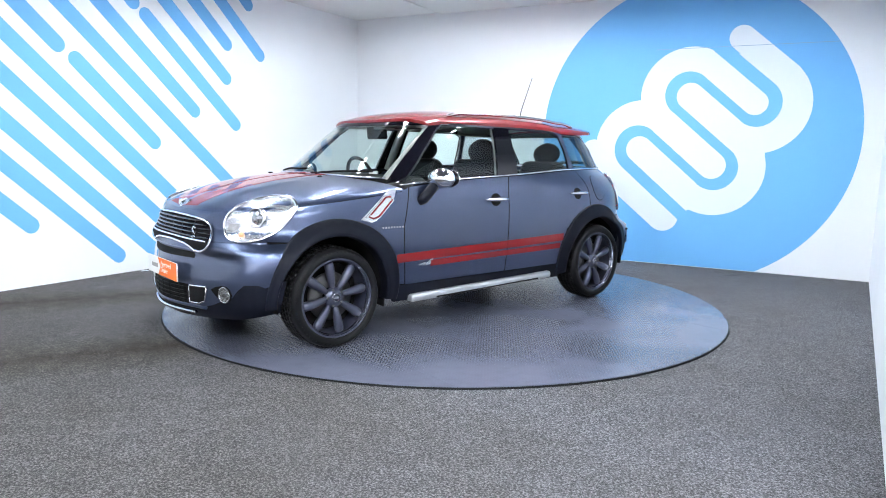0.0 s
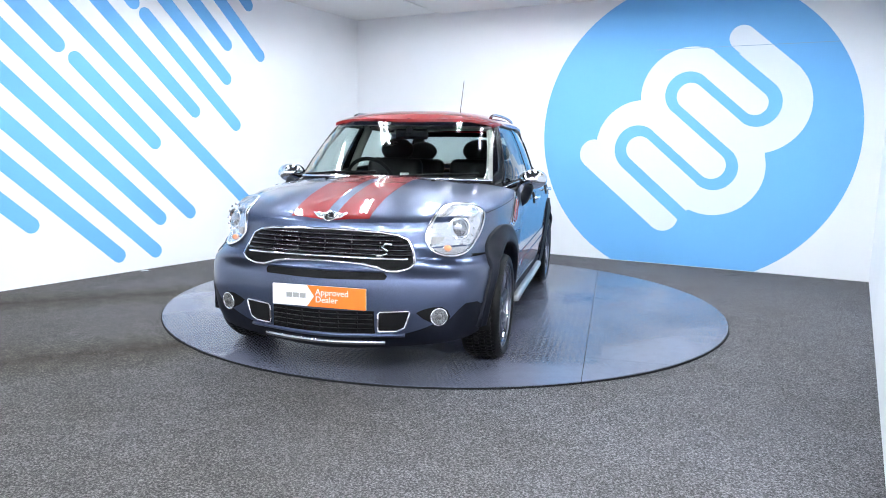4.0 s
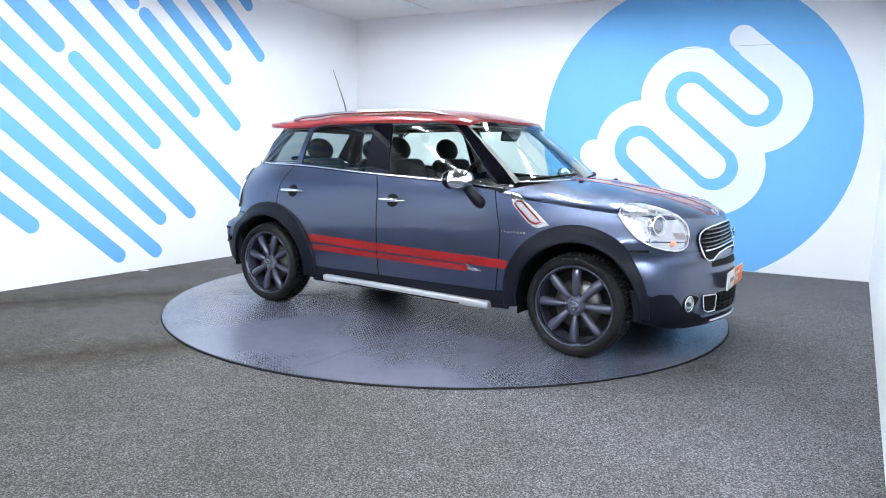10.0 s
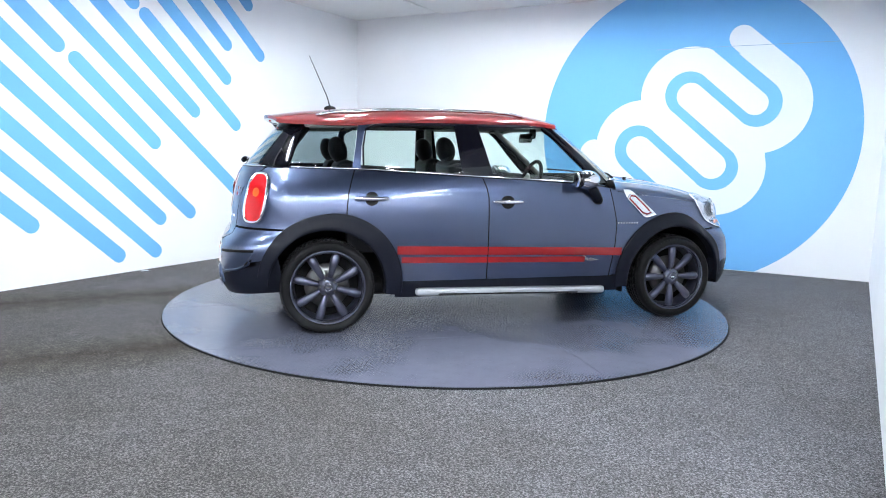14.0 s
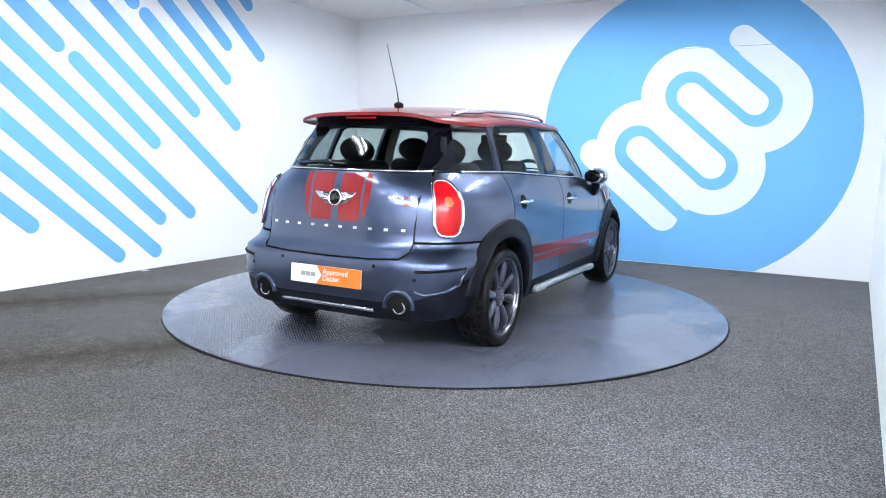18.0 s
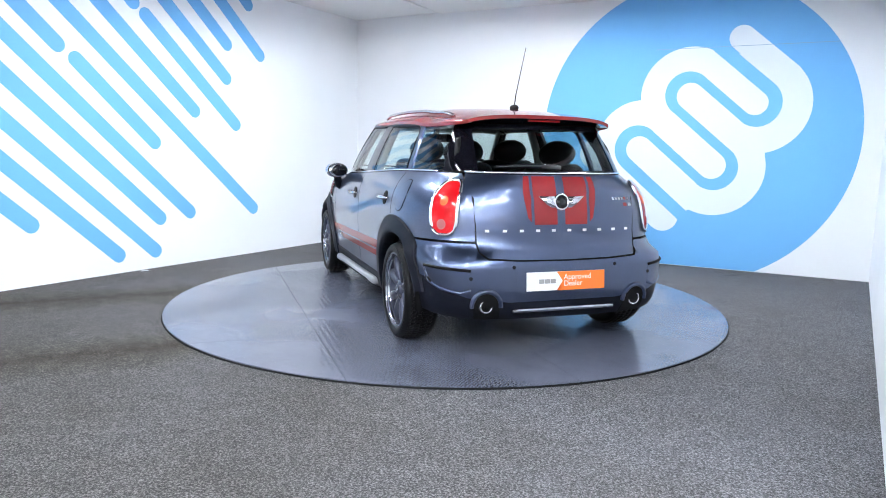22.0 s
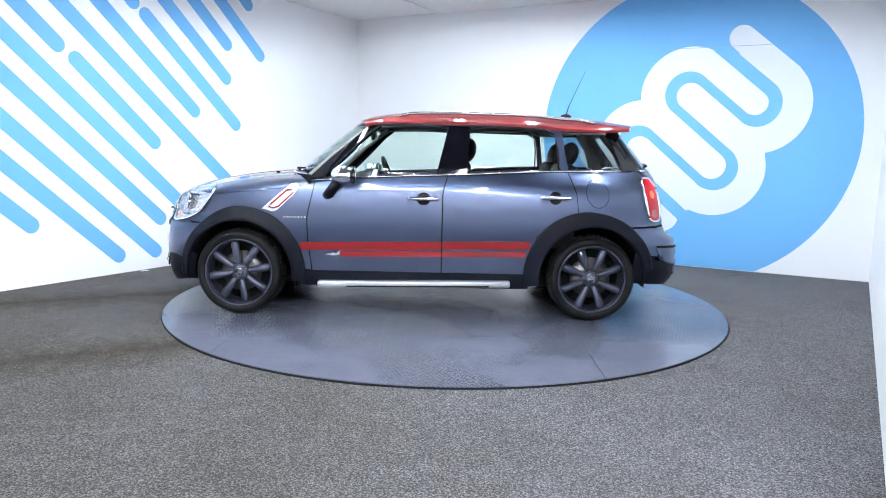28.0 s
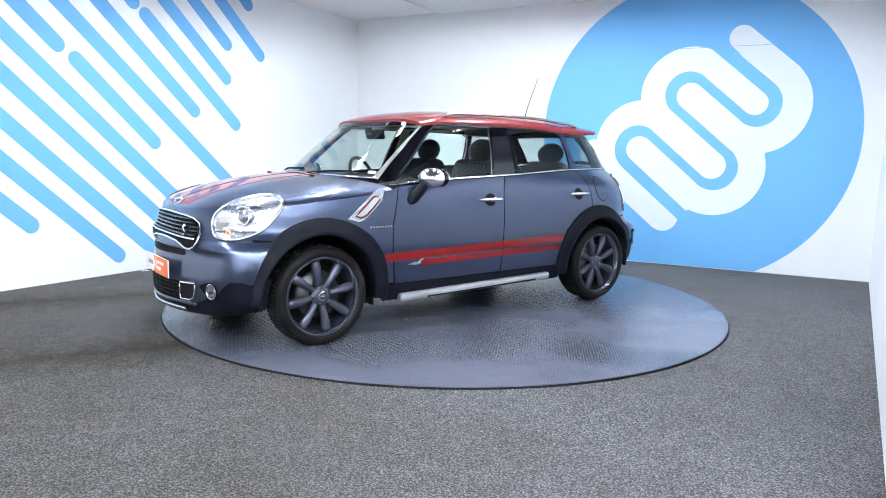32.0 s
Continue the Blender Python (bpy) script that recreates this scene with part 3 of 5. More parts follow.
def sleeve(points, r, n=8, closed=False, flat=1.0):
    """A round bar along points."""
    b = bmesh.new()
    rows, m = [], len(points)
    for i, p in enumerate(points):
        p = Vector(p)
        a = Vector(points[(i - 1) % m if closed else max(i - 1, 0)])
        c = Vector(points[(i + 1) % m if closed else min(i + 1, m - 1)])
        t = (c - a).normalized()
        up = Vector((0, 0, 1)) if abs(t.z) < 0.9 else Vector((1, 0, 0))
        s = t.cross(up).normalized()
        w = s.cross(t)
        rr = r(i / (m - 1)) if callable(r) else r
        rows.append([b.verts.new(p + s * rr * math.cos(k * 2 * math.pi / n) + w * rr * flat * math.sin(k * 2 * math.pi / n)) for k in range(n)])
    for i in range(m if closed else m - 1):
        p, q = rows[i], rows[(i + 1) % m]
        for k in range(n):
            b.faces.new((p[k], p[(k + 1) % n], q[(k + 1) % n], q[k]))
    if not closed:
        b.faces.new(rows[0][::-1])
        b.faces.new(rows[-1])
    bmesh.ops.recalc_face_normals(b, faces=b.faces[:])
    return b


def lathe(profile, n=48, axis="Y"):
    """Turns (r, h) round the y axis."""
    b = bmesh.new()
    rows = []
    for i in range(n):
        t = 2 * math.pi * i / n
        rows.append([b.verts.new((r * math.cos(t), h, r * math.sin(t))) for r, h in profile])
    for i in range(n):
        p, q = rows[i], rows[(i + 1) % n]
        for j in range(len(profile) - 1):
            b.faces.new((p[j], q[j], q[j + 1], p[j + 1]))
    bmesh.ops.remove_doubles(b, verts=b.verts[:], dist=1e-5)
    bmesh.ops.recalc_face_normals(b, faces=b.faces[:])
    return b


def soft_box(sx, sy, sz, at=(0, 0, 0), r=0.03, segs=3, turn=None):
    b = box_bm(sx, sy, sz, (0, 0, 0), min(r, 0.49 * min(sx, sy, sz)), segs)
    m = Matrix.Translation(at)
    if turn:
        m = m @ Euler([radians(a) for a in turn]).to_matrix().to_4x4()
    bmesh.ops.transform(b, matrix=m, verts=b.verts)
    return b


def blob(rx, ry, rz, at=(0, 0, 0), turn=None, segs=24):
    b = bmesh.new()
    bmesh.ops.create_uvsphere(b, u_segments=segs, v_segments=segs // 2, radius=1)
    bmesh.ops.scale(b, vec=(rx, ry, rz), verts=b.verts)
    m = Matrix.Translation(at)
    if turn:
        m = m @ Euler([radians(a) for a in turn]).to_matrix().to_4x4()
    bmesh.ops.transform(b, matrix=m, verts=b.verts)
    return b


car = tagged(new("car"), "slate blue compact car with red roof, red stripes and dark wheels", "car")


def bq(points, s=1, shell=None, step=0.04):
    """Outline given as (x, z) on the car's side, turned into the shell's (q, z)."""
    sh = shell or BODY
    return [(s * sh.side(x, z), z) for x, z in finer(points, step)]


def body_panel(name, pts, material, parent, label="", **kw):
    material = [material, M_DARK] if kw.get("gap") else material
    return part(name, panel_bm(pts, BODY.at, **kw), material, parent, label)


def cabin_panel(name, pts, material, parent, label="", **kw):
    return part(name, panel_bm(pts, CABIN.at, **kw), material, parent, label)


HUB_X, HUB_Z = 1.2975, 0.312


def arc(cx, cz, r, a0, a1, n=18, rz=None):
    return [(cx + r * math.cos(radians(a)), cz + (rz or r) * math.sin(radians(a))) for a in np.linspace(a0, a1, n)]


def arch_bm(s, hx, edge_r, a0, a1, r_in=0.386):
    """Flared trim round a wheel opening, from the body out to the tyre's face."""
    b = bmesh.new()
    rows = []
    for a in np.linspace(a0, a1, 56):
        row = []
        c, sn = math.cos(radians(a)), math.sin(radians(a))
        r_out = edge_r(a)
        for k in (0, 0.001, 0.08, 0.25, 0.5, 0.75, 0.92, 1.0, 1.001, 1.002):
            rr = r_out + (r_in - r_out) * min(k, 1)
            x, z = hx + rr * c, max(HUB_Z + rr * sn, 0.16)
            yb = BODY.at(BODY.side(x, z), z).y
            tip = 0.876 - 0.62 * max(0, abs(x - hx) - 0.22)
            e = k * k * (3 - 2 * k) if k < 1 else 1
            y = yb + 0.012 + e * max(0.014, tip - yb - 0.012)
            y -= {0: 0.03, 0.08: -0.003, 1.0: 0.006, 1.001: 0.03, 1.002: 0.09}.get(k, 0)
            row.append(b.verts.new((x, s * y, z)))
        rows.append(row)
    for p, q in zip(rows, rows[1:]):
        for k in range(len(p) - 1):
            b.faces.new((p[k], q[k], q[k + 1], p[k + 1]))
    bmesh.ops.recalc_face_normals(b, faces=b.faces[:])
    return b


SIDES = ((1, "left"), (-1, "right"))
R_CUT = 0.435
R_FRONT = curve([(-10, 0.438), (15, 0.442), (40, 0.455), (65, 0.475), (90, 0.492), (130, 0.496), (190, 0.480)])
R_REAR = curve([(-10, 0.500), (20, 0.508), (45, 0.514), (75, 0.506), (100, 0.487), (140, 0.472), (180, 0.455)])
zs = curve([(0.70, 0.975), (0.80, 0.962), (1.0, 0.938), (1.3, 0.905), (1.6, 0.87), (1.8, 0.85), (1.94, 0.838)])

# doors, wings and quarter panels
doors = {}
for s, _ in SIDES:
    # front door
    top = [(x, belt(x) - 0.006) for x in np.linspace(0.735, -0.231, 10)]
    pts = top + [(-0.205, 0.98), (-0.193, 0.913), (-0.191, 0.335), (0.76, 0.335), (0.788, 0.572), (0.792, 0.732)]
    doors["front", s] = body_panel("front_door", bq(pts, s), M_PAINT, car, "slate blue front door with red stripes", gap=0.0042)
    # rear door
    top = [(x, belt(x) - 0.006) for x in np.linspace(-0.231, -1.107, 10)]
    cut = arc(-HUB_X, HUB_Z, R_CUT, 73, 4, 16)
    pts = top + [(-1.135, 1.02), (-1.161, 0.936), (-1.174, 0.82)] + cut + [(-0.785, 0.335), (-0.191, 0.335), (-0.193, 0.913), (-0.205, 0.98)]
    doors["rear", s] = body_panel("rear_door", bq(pts, s), M_PAINT, car, "slate blue rear door with red stripes", gap=0.0042)
    # wing
    top = [(x, zs(x)) for x in np.linspace(1.72, 0.80, 14)]
    cut = arc(HUB_X, HUB_Z, R_CUT, 175, 55, 24)
    pts = top + [(0.735, belt(0.735) - 0.004), (0.792, 0.732), (0.788, 0.572), (0.7695, 0.42), (0.7610, 0.338)] + cut + [(1.70, 0.675)]
    wing = body_panel("front_wing", bq(pts, s), M_PAINT, car, "slate blue front wing", gap=0.0038)
    # quarter panel
    pts = [(-1.107, belt(-1.107) - 0.006), (-1.135, 1.02), (-1.161, 0.936), (-1.174, 0.82)] + arc(-HUB_X, HUB_Z, R_CUT, 74, 118, 14)
    lower = [(s * BODY.side(x, z), z) for x, z in pts] + [(s * BODY.side(-1.72, 0.70), 0.70)]
    end = [(s * BODY.tail(0.540, z), z) for z in (0.70, 0.80, 0.90, 1.0, 1.096)]
    upper = [(s * BODY.side(x, belt(x) - 0.006), belt(x) - 0.006) for x in np.linspace(-1.72, -1.16, 9)]
    quarter = body_panel("rear_quarter", lower + end + upper, M_PAINT, car, "slate blue rear quarter panel", gap=0.0038)
    if s > 0:
        body_panel("fuel_flap", [(BODY.side(-1.317, 0.94) + 0.088 * math.cos(t), 0.94 + 0.098 * math.sin(t)) for t in np.linspace(0, 2 * math.pi, 32, endpoint=False)], M_PAINT, quarter, off=0.0035, thick=0.01)
        ring_q = BODY.side(-1.317, 0.94)
        part("flap_gap", sleeve([BODY.at(ring_q + 0.091 * math.cos(t), 0.94 + 0.101 * math.sin(t)) for t in np.linspace(0, 2 * math.pi, 40, endpoint=False)], 0.0028, 5, True), M_DARK, quarter)
    # sill and cladding
    body_panel("sill", bq([(0.86, 0.332), (0.84, 0.225), (-0.84, 0.225), (-0.80, 0.332)], s), M_CLAD, car, "dark plastic sill", off=0.004)
    for hx, r, name, a0, a1 in ((HUB_X, R_FRONT, "front_arch", 188, -4), (-HUB_X, R_REAR, "rear_arch", 170, -8)):
        part(name, arch_bm(s, hx, r, a0, a1), M_CLAD, car, "dark plastic wheel arch trim")
    # wheel well
    for hx in (HUB_X, -HUB_X):
        b = bmesh.new()
        rows = []
        for a in np.linspace(-8, 188, 22):
            x, z = hx + 0.392 * math.cos(radians(a)), HUB_Z + 0.392 * math.sin(radians(a))
            rows.append([b.verts.new((x, s * y, z)) for y in (0.52, 0.845)])
        for i in range(len(rows) - 1):
            b.faces.new((rows[i][0], rows[i][1], rows[i + 1][1], rows[i + 1][0]))
        b.faces.new([r[0] for r in rows])
        part("wheel_well", b, M_DARK, car)
    # side stripes
    for d, (xa, xb) in (("front", (0.845, -0.188)), ("rear", (-0.195, -0.845))):
        for z_rear, z_front, h, end_x in ((0.558, 0.521, 0.057, 0.845), (0.490, 0.464, 0.040, 0.552)):
            a, c = min(xa, end_x), max(xb, -0.835 if h > 0.05 else -0.805)
            zf = lambda x: z_rear + (z_front - z_rear) * (x + 0.847) / 1.69
            pts = [(a, zf(a) + h / 2), (c, zf(c) + h / 2), (c, zf(c) - h / 2), (a, zf(a) - h / 2)]
            body_panel("side_stripe", bq(pts, s), M_STRIPE, doors[d, s], "red stripe", off=0.0055, thick=0.005)
    # handles
    for d, x, z in (("front", -0.055, 0.882), ("rear", -1.008, 0.904)):
        c = BODY.at(s * BODY.side(x, z), z)
        q = s * BODY.side(x, z)
        body_panel("handle_bowl", [(q + 0.050 * math.cos(t), z + 0.046 * math.sin(t)) for t in np.linspace(0, 2 * math.pi, 24, endpoint=False)], M_DARK, doors[d, s], "dark handle recess", off=0.005, thick=0.005, du=0.02, dv=0.02)
        bar = [(x + 0.118 * k, c.y + s * (0.012 + 0.024 * (1 - k * k) ** 0.5 if abs(k) < 1 else 0.012), z + 0.004) for k in np.linspace(-1, 1, 15)]
        part("door_handle", sleeve(bar, lambda k: 0.006 + 0.0105 * math.sin(math.pi * k) ** 0.6, 8, flat=0.9), M_CHROME, doors[d, s], "chrome handle")
    # belt trim
    q_line = [CABIN.at(s * CABIN.side(x, belt(x)), belt(x)) + Vector((0, s * 0.024, 0)) for x in np.linspace(0.74, -1.52, 40)]
    part("belt_trim", sleeve(q_line, 0.0062, 6), M_CHROME, car, "chrome belt line")
    part("belt_shelf", sleeve([p + Vector((0, -s * 0.03, -0.010)) for p in q_line[2:]], 0.016, 6), M_CLAD, car)

# bonnet
def shoulder(x):
    return abs(BODY.at(BODY.side(min(x, 1.938), zs(x)), zs(x)).y)


zc = curve([(0.78, 1.052), (0.95, 1.046), (1.1, 1.038), (1.3, 1.018), (1.5, 0.985), (1.7, 0.94), (1.82, 0.905), (1.90, 0.872), (1.94, 0.838)])


def bonnet_z(x, y):
    ys = max(shoulder(x), 1e-3)
    t = min(abs(y) / ys, 1)
    dome = 0.010 * math.exp(-((y / 0.42) ** 8)) * min(1, max(0, (1.9 - x) * 4))
    return zs(x) + (zc(x) - zs(x)) * (1 - t ** 2.7) ** 0.62 + dome * (1 - t ** 4)


def bonnet_at(x, y):
    return Vector((x, y, bonnet_z(x, y)))


b = bmesh.new()
ts = [math.copysign(1 - (1 - abs(k)) ** 1.7, k) for k in np.linspace(-1, 1, 49)]
rows = []
for k in [1 - (1 - i / 40) ** 1.0 for i in range(41)]:
    k2 = 1 - (1 - k) ** 1.6
    row = []
    for t in ts:
        x_rear = 0.985 - 0.205 * abs(t) ** 2.2
        x = x_rear + (1.9385 - x_rear) * k2
        y = t * shoulder(x)
        row.append(b.verts.new((x, y, bonnet_z(x, y) if abs(t) < 1 else zs(x))))
    rows.append(row)
for i in range(len(rows) - 1):
    for j in range(len(ts) - 1):
        b.faces.new((rows[i][j], rows[i + 1][j], rows[i + 1][j + 1], rows[i][j + 1]))
bmesh.ops.recalc_face_normals(b, faces=b.faces[:])
if sum(f.normal.z for f in b.faces) < 0:
    bmesh.ops.reverse_faces(b, faces=b.faces[:])
bonnet = part("bonnet", b, M_PAINT, car, "slate blue bonnet with two red stripes")
for s in (1, -1):
    pts = [(x, s * 0.032) for x in np.linspace(0.975, 1.925, 24)] + [(x, s * (0.222 + 0.02 * (1.93 - x))) for x in np.linspace(1.905, 0.955, 24)]
    part("bonnet_stripe", panel_bm(pts, bonnet_at, 0.05, 0.05, 0.0025, 0.003), M_STRIPE, bonnet, "wide red stripe")
    part("washer_jet", soft_box(0.03, 0.025, 0.012, (1.12, s * 0.36, bonnet_z(1.12, 0.36) + 0.006), 0.004, 1), M_DARK, bonnet)

# nose panel round grille and lamps, and the front bumper
def nose_pts(ylist):
    return [(BODY.nose(y, z), z) for y, z in ylist]


side_q = lambda x, z: BODY.side(x, z)
pts = [(q, 0.672) for q in np.linspace(-side_q(1.70, 0.672), side_q(1.70, 0.672), 24)]
top = [(q, 0.0) for q in np.linspace(side_q(1.72, zs(1.72)), -side_q(1.72, zs(1.72)), 40)]
top = [(q, zs(BODY.at(q, 0.845).x) - 0.0005) for q, _ in top]
nose_panel = body_panel("nose_panel", pts + top, M_PAINT, car, "slate blue nose panel round the grille", du=0.04)

bumper = [(q, 0.668) for q in np.linspace(-side_q(1.705, 0.668), side_q(1.705, 0.668), 40)]
low_l = [(side_q(x, z), z) for x, z in finer(arc(HUB_X, HUB_Z, R_CUT, 55, 15, 8) + [(1.745, 0.415)], 0.04, False)]
q_fog = BODY.nose(0.612, 0.366)


def bumper_low(q):
    """Lower edge of the painted bumper."""
    k = min(1, max(0, (abs(q) - q_fog - 0.03) / 0.12))
    return 0.338 - 0.095 * max(0, 1 - (abs(q) / q_fog) ** 4) + 0.095 * k * k * (3 - 2 * k)


low = [(q, bumper_low(q)) for q in np.linspace(side_q(1.78, 0.36), -side_q(1.78, 0.36), 40)]
low_r = [(-q, z) for q, z in low_l[::-1]]
front_bumper = body_panel("front_bumper", bumper[::-1] + low_r[::-1] + low[::-1] + low_l[::-1], M_PAINT, car, "slate blue front bumper", du=0.04, gap=0.003)
skirt_top = [(q, bumper_low(q) + 0.012) for q in np.linspace(-side_q(1.62, 0.36), side_q(1.62, 0.36), 40)]
skirt_low = [(q, 0.172 + 0.10 * min(1, abs(q) / 1.05) ** 2) for q in np.linspace(side_q(1.62, 0.2), -side_q(1.62, 0.2), 30)]
body_panel("lower_skirt", skirt_top + skirt_low, M_CLAD, front_bumper, "dark plastic skirt", du=0.04, off=-0.006)

# ---- cabin: glass, pillars, roof ----
def cq(points, s=1, step=0.04):
    return bq(points, s, CABIN, step)


AX = [(0.81, 1.015), (0.67, 1.14), (0.523, 1.267), (0.40, 1.365), (0.318, 1.432)]      # windscreen's side edge
DG = [(0.690, 1.02), (0.572, 1.14), (0.456, 1.255), (0.357, 1.355), (0.280, 1.412)]       # front edge of the door glass
RW = [(0.530, 1.112), (0.522, 1.20), (0.513, 1.28), (0.502, 1.36), (0.490, 1.415)]      # rear window's side edge (y, z)
edge = [(CABIN.side(x, z), z) for x, z in AX]
pts = [(q, z) for q, z in edge] + [(-q, z) for q, z in edge[::-1]]
windscreen = cabin_panel("windscreen", pts, M_GLASS, car, "clear windscreen", thick=0.004, du=0.05)
windscreen.visible_shadow = False
# black band round the windscreen
q_top, q_low = edge[-1][0], edge[0][0]
cabin_panel("windscreen_header", [(-q_top, 1.432), (q_top, 1.432), (q_top + 0.01, 1.405), (-q_top - 0.01, 1.405)], M_BLACK, windscreen, off=0.002, thick=0.002)
cabin_panel("cowl", [(-q_low - 0.03, 1.045), (q_low + 0.03, 1.045), (q_low + 0.02, 0.985), (-q_low - 0.02, 0.985)], M_DARK, car, "black plastic cowl under the windscreen", off=0.004, du=0.05)
part("cowl_trim", sleeve([CABIN.at(q, 1.045 - 0.03 * abs(q) ** 2) + Vector((0.030, 0, 0.006)) for q in np.linspace(-q_low - 0.02, q_low + 0.02, 40)], 0.008, 6), M_CHROME, car, "bright trim along the bonnet's rear edge")
for s in (1, -1):
    # printed border of the windscreen
    inn = [(s * (q - 0.022), z) for q, z in edge]
    cabin_panel("windscreen_border", [(s * q, z) for q, z in edge] + inn[::-1], M_BLACK, windscreen, off=0.002, thick=0)
    # front pillar, black gloss
    cabin_panel("front_pillar", [(s * CABIN.side(x, z), z) for x, z in AX + DG[::-1]], M_BLACK, car, "black front pillar", off=0.003, thick=0.03)
    # door glass and frames
    g1 = DG + [(-0.232, 1.402), (-0.187, 1.25), (-0.142, 1.066)]
    w = cabin_panel("door_window", cq(g1, s), M_SIDEGLASS, doors["front", s], "clear window", thick=0)
    w.visible_shadow = False
    g2 = [(-0.392, 1.405), (-0.96, 1.392), (-1.015, 1.36), (-1.035, 1.25), (-1.04, 1.09), (-0.362, 1.066)]
    w = cabin_panel("door_window", cq(g2, s), M_SIDEGLASS, doors["rear", s], "clear window", thick=0)
    w.visible_shadow = False
    cabin_panel("centre_pillar", cq([(-0.232, 1.43), (-0.392, 1.43), (-0.362, 1.06), (-0.142, 1.06)], s), M_BLACK, car, "black gloss centre pillar", off=0.003, thick=0.02)
    for d, line in (("front", [(0.688, 1.025)] + DG[1:] + [(-0.22, 1.405)]), ("rear", [(-0.385, 1.408), (-0.95, 1.396), (-1.015, 1.365), (-1.04, 1.25), (-1.045, 1.09)])):
        run = [CABIN.at(s * CABIN.side(x, z), z) + Vector((0, s * 0.004, 0)) for x, z in finer(line, 0.05, False)]
        part("window_seal", sleeve(run, 0.007, 6), M_CLAD, doors[d, s], "dark window frame")
    # painted strut behind the rear door
    cabin_panel("door_strut", cq([(-0.94, 1.428), (-1.02, 1.420), (-1.068, 1.39), (-1.090, 1.25), (-1.120, 1.092), (-1.066, 1.09), (-1.050, 1.25), (-1.025, 1.355), (-1.005, 1.385), (-0.965, 1.402)], s), M_PAINT, doors["rear", s], off=0.006, thick=0.02)
    cabin_panel("roof_seam", cq([(0.26, 1.436), (-0.95, 1.436), (-0.95, 1.404), (0.23, 1.416)], s), M_CLAD, car, "dark strip under the roof edge", off=0.004, thick=0.02)
    # rear side glass, wrapping to the tail
    rear_e = [(s * CABIN.tail(y, z), z) for y, z in RW]
    inner = [(s * CABIN.side(x, z), z) for x, z in ((-1.072, 1.395), (-1.094, 1.25), (-1.124, 1.096))]
    q_mid = [(s * CABIN.side(x, z), z) for x, z in ((-1.425, 1.392), (-1.485, 1.25), (-1.540, 1.10))]
    w = cabin_panel("quarter_window", inner + q_mid[::-1], M_DGLASS, car, "tinted rear side window", thick=0, du=0.05)
    w.visible_shadow = False
    cabin_panel("rear_pillar", q_mid + rear_e, M_BLACK, car, "black gloss rear pillar", off=0.002, thick=0.02, du=0.04)
    cabin_panel("quarter_top", [(s * CABIN.side(x, z), z) for x, z in ((-1.0, 1.432), (-1.38, 1.425), (-1.40, 1.388), (-1.06, 1.388))], M_BLACK, car, off=0.002)

# roof
roof_c = curve([(0.50, 1.445), (0.46, 1.466), (0.36, 1.498), (0.2, 1.524), (0.0, 1.54), (-0.3, 1.549), (-0.7, 1.546), (-1.1, 1.527), (-1.35, 1.506), (-1.55, 1.480), (-1.70, 1.456)])
roof_e = curve([(0.50, 1.41), (0.40, 1.422), (0.25, 1.437), (-0.37, 1.443), (-0.9, 1.43), (-1.1, 1.410), (-1.3, 1.408), (-1.55, 1.416), (-1.70, 1.432)])
roof_w = curve([(0.50, 0.565), (0.40, 0.60), (0.2, 0.628), (-0.4, 0.640), (-0.9, 0.622), (-1.2, 0.592), (-1.45, 0.550), (-1.60, 0.500), (-1.70, 0.440)])


def roof_point(x, t):
    return Vector((x, t * roof_w(x), roof_e(x) + (roof_c(x) - roof_e(x)) * (1 - abs(t) ** 2.6) ** 0.75))


def roof_at(x, y):
    return roof_point(x, max(-1, min(1, y / roof_w(x))))


def roof_bm(drop=0.0, x0=-1.69, scale=1.0):
    b = bmesh.new()
    ts = [math.copysign(1 - (1 - abs(k)) ** 1.6, k) for k in np.linspace(-1, 1, 37)]
    rows = []
    for k in np.linspace(0, 1, 45):
        row = []
        for t in ts:
            a, e = x0 + 0.085 * abs(t) ** 2.5, 0.492 - 0.095 * abs(t) ** 2.2
            p = roof_point(a + (e - a) * k, t * scale)
            row.append(b.verts.new((p.x, p.y, p.z - drop)))
        rows.append(row)
    for i in range(len(rows) - 1):
        for j in range(len(ts) - 1):
            b.faces.new((rows[i][j], rows[i + 1][j], rows[i + 1][j + 1], rows[i][j + 1]))
    bmesh.ops.recalc_face_normals(b, faces=b.faces[:])
    if sum(f.normal.z for f in b.faces) < 0:
        bmesh.ops.reverse_faces(b, faces=b.faces[:])
    rim = {}
    for ed in [x for x in b.edges if x.is_boundary]:
        for v in ed.verts:
            if v not in rim:
                rim[v] = b.verts.new(v.co + Vector((0, 0, -0.022)))
        loop = ed.link_loops[0]
        v1, v2 = loop.vert, loop.link_loop_next.vert
        b.faces.new((v2, v1, rim[v1], rim[v2]))
        ed.smooth = False
    return b


roof = part("roof", roof_bm(), M_RED, car, "glossy chili red roof")
part("headliner", roof_bm(0.03, -1.50, 0.97), M_LINER, car, "pale fabric headliner")
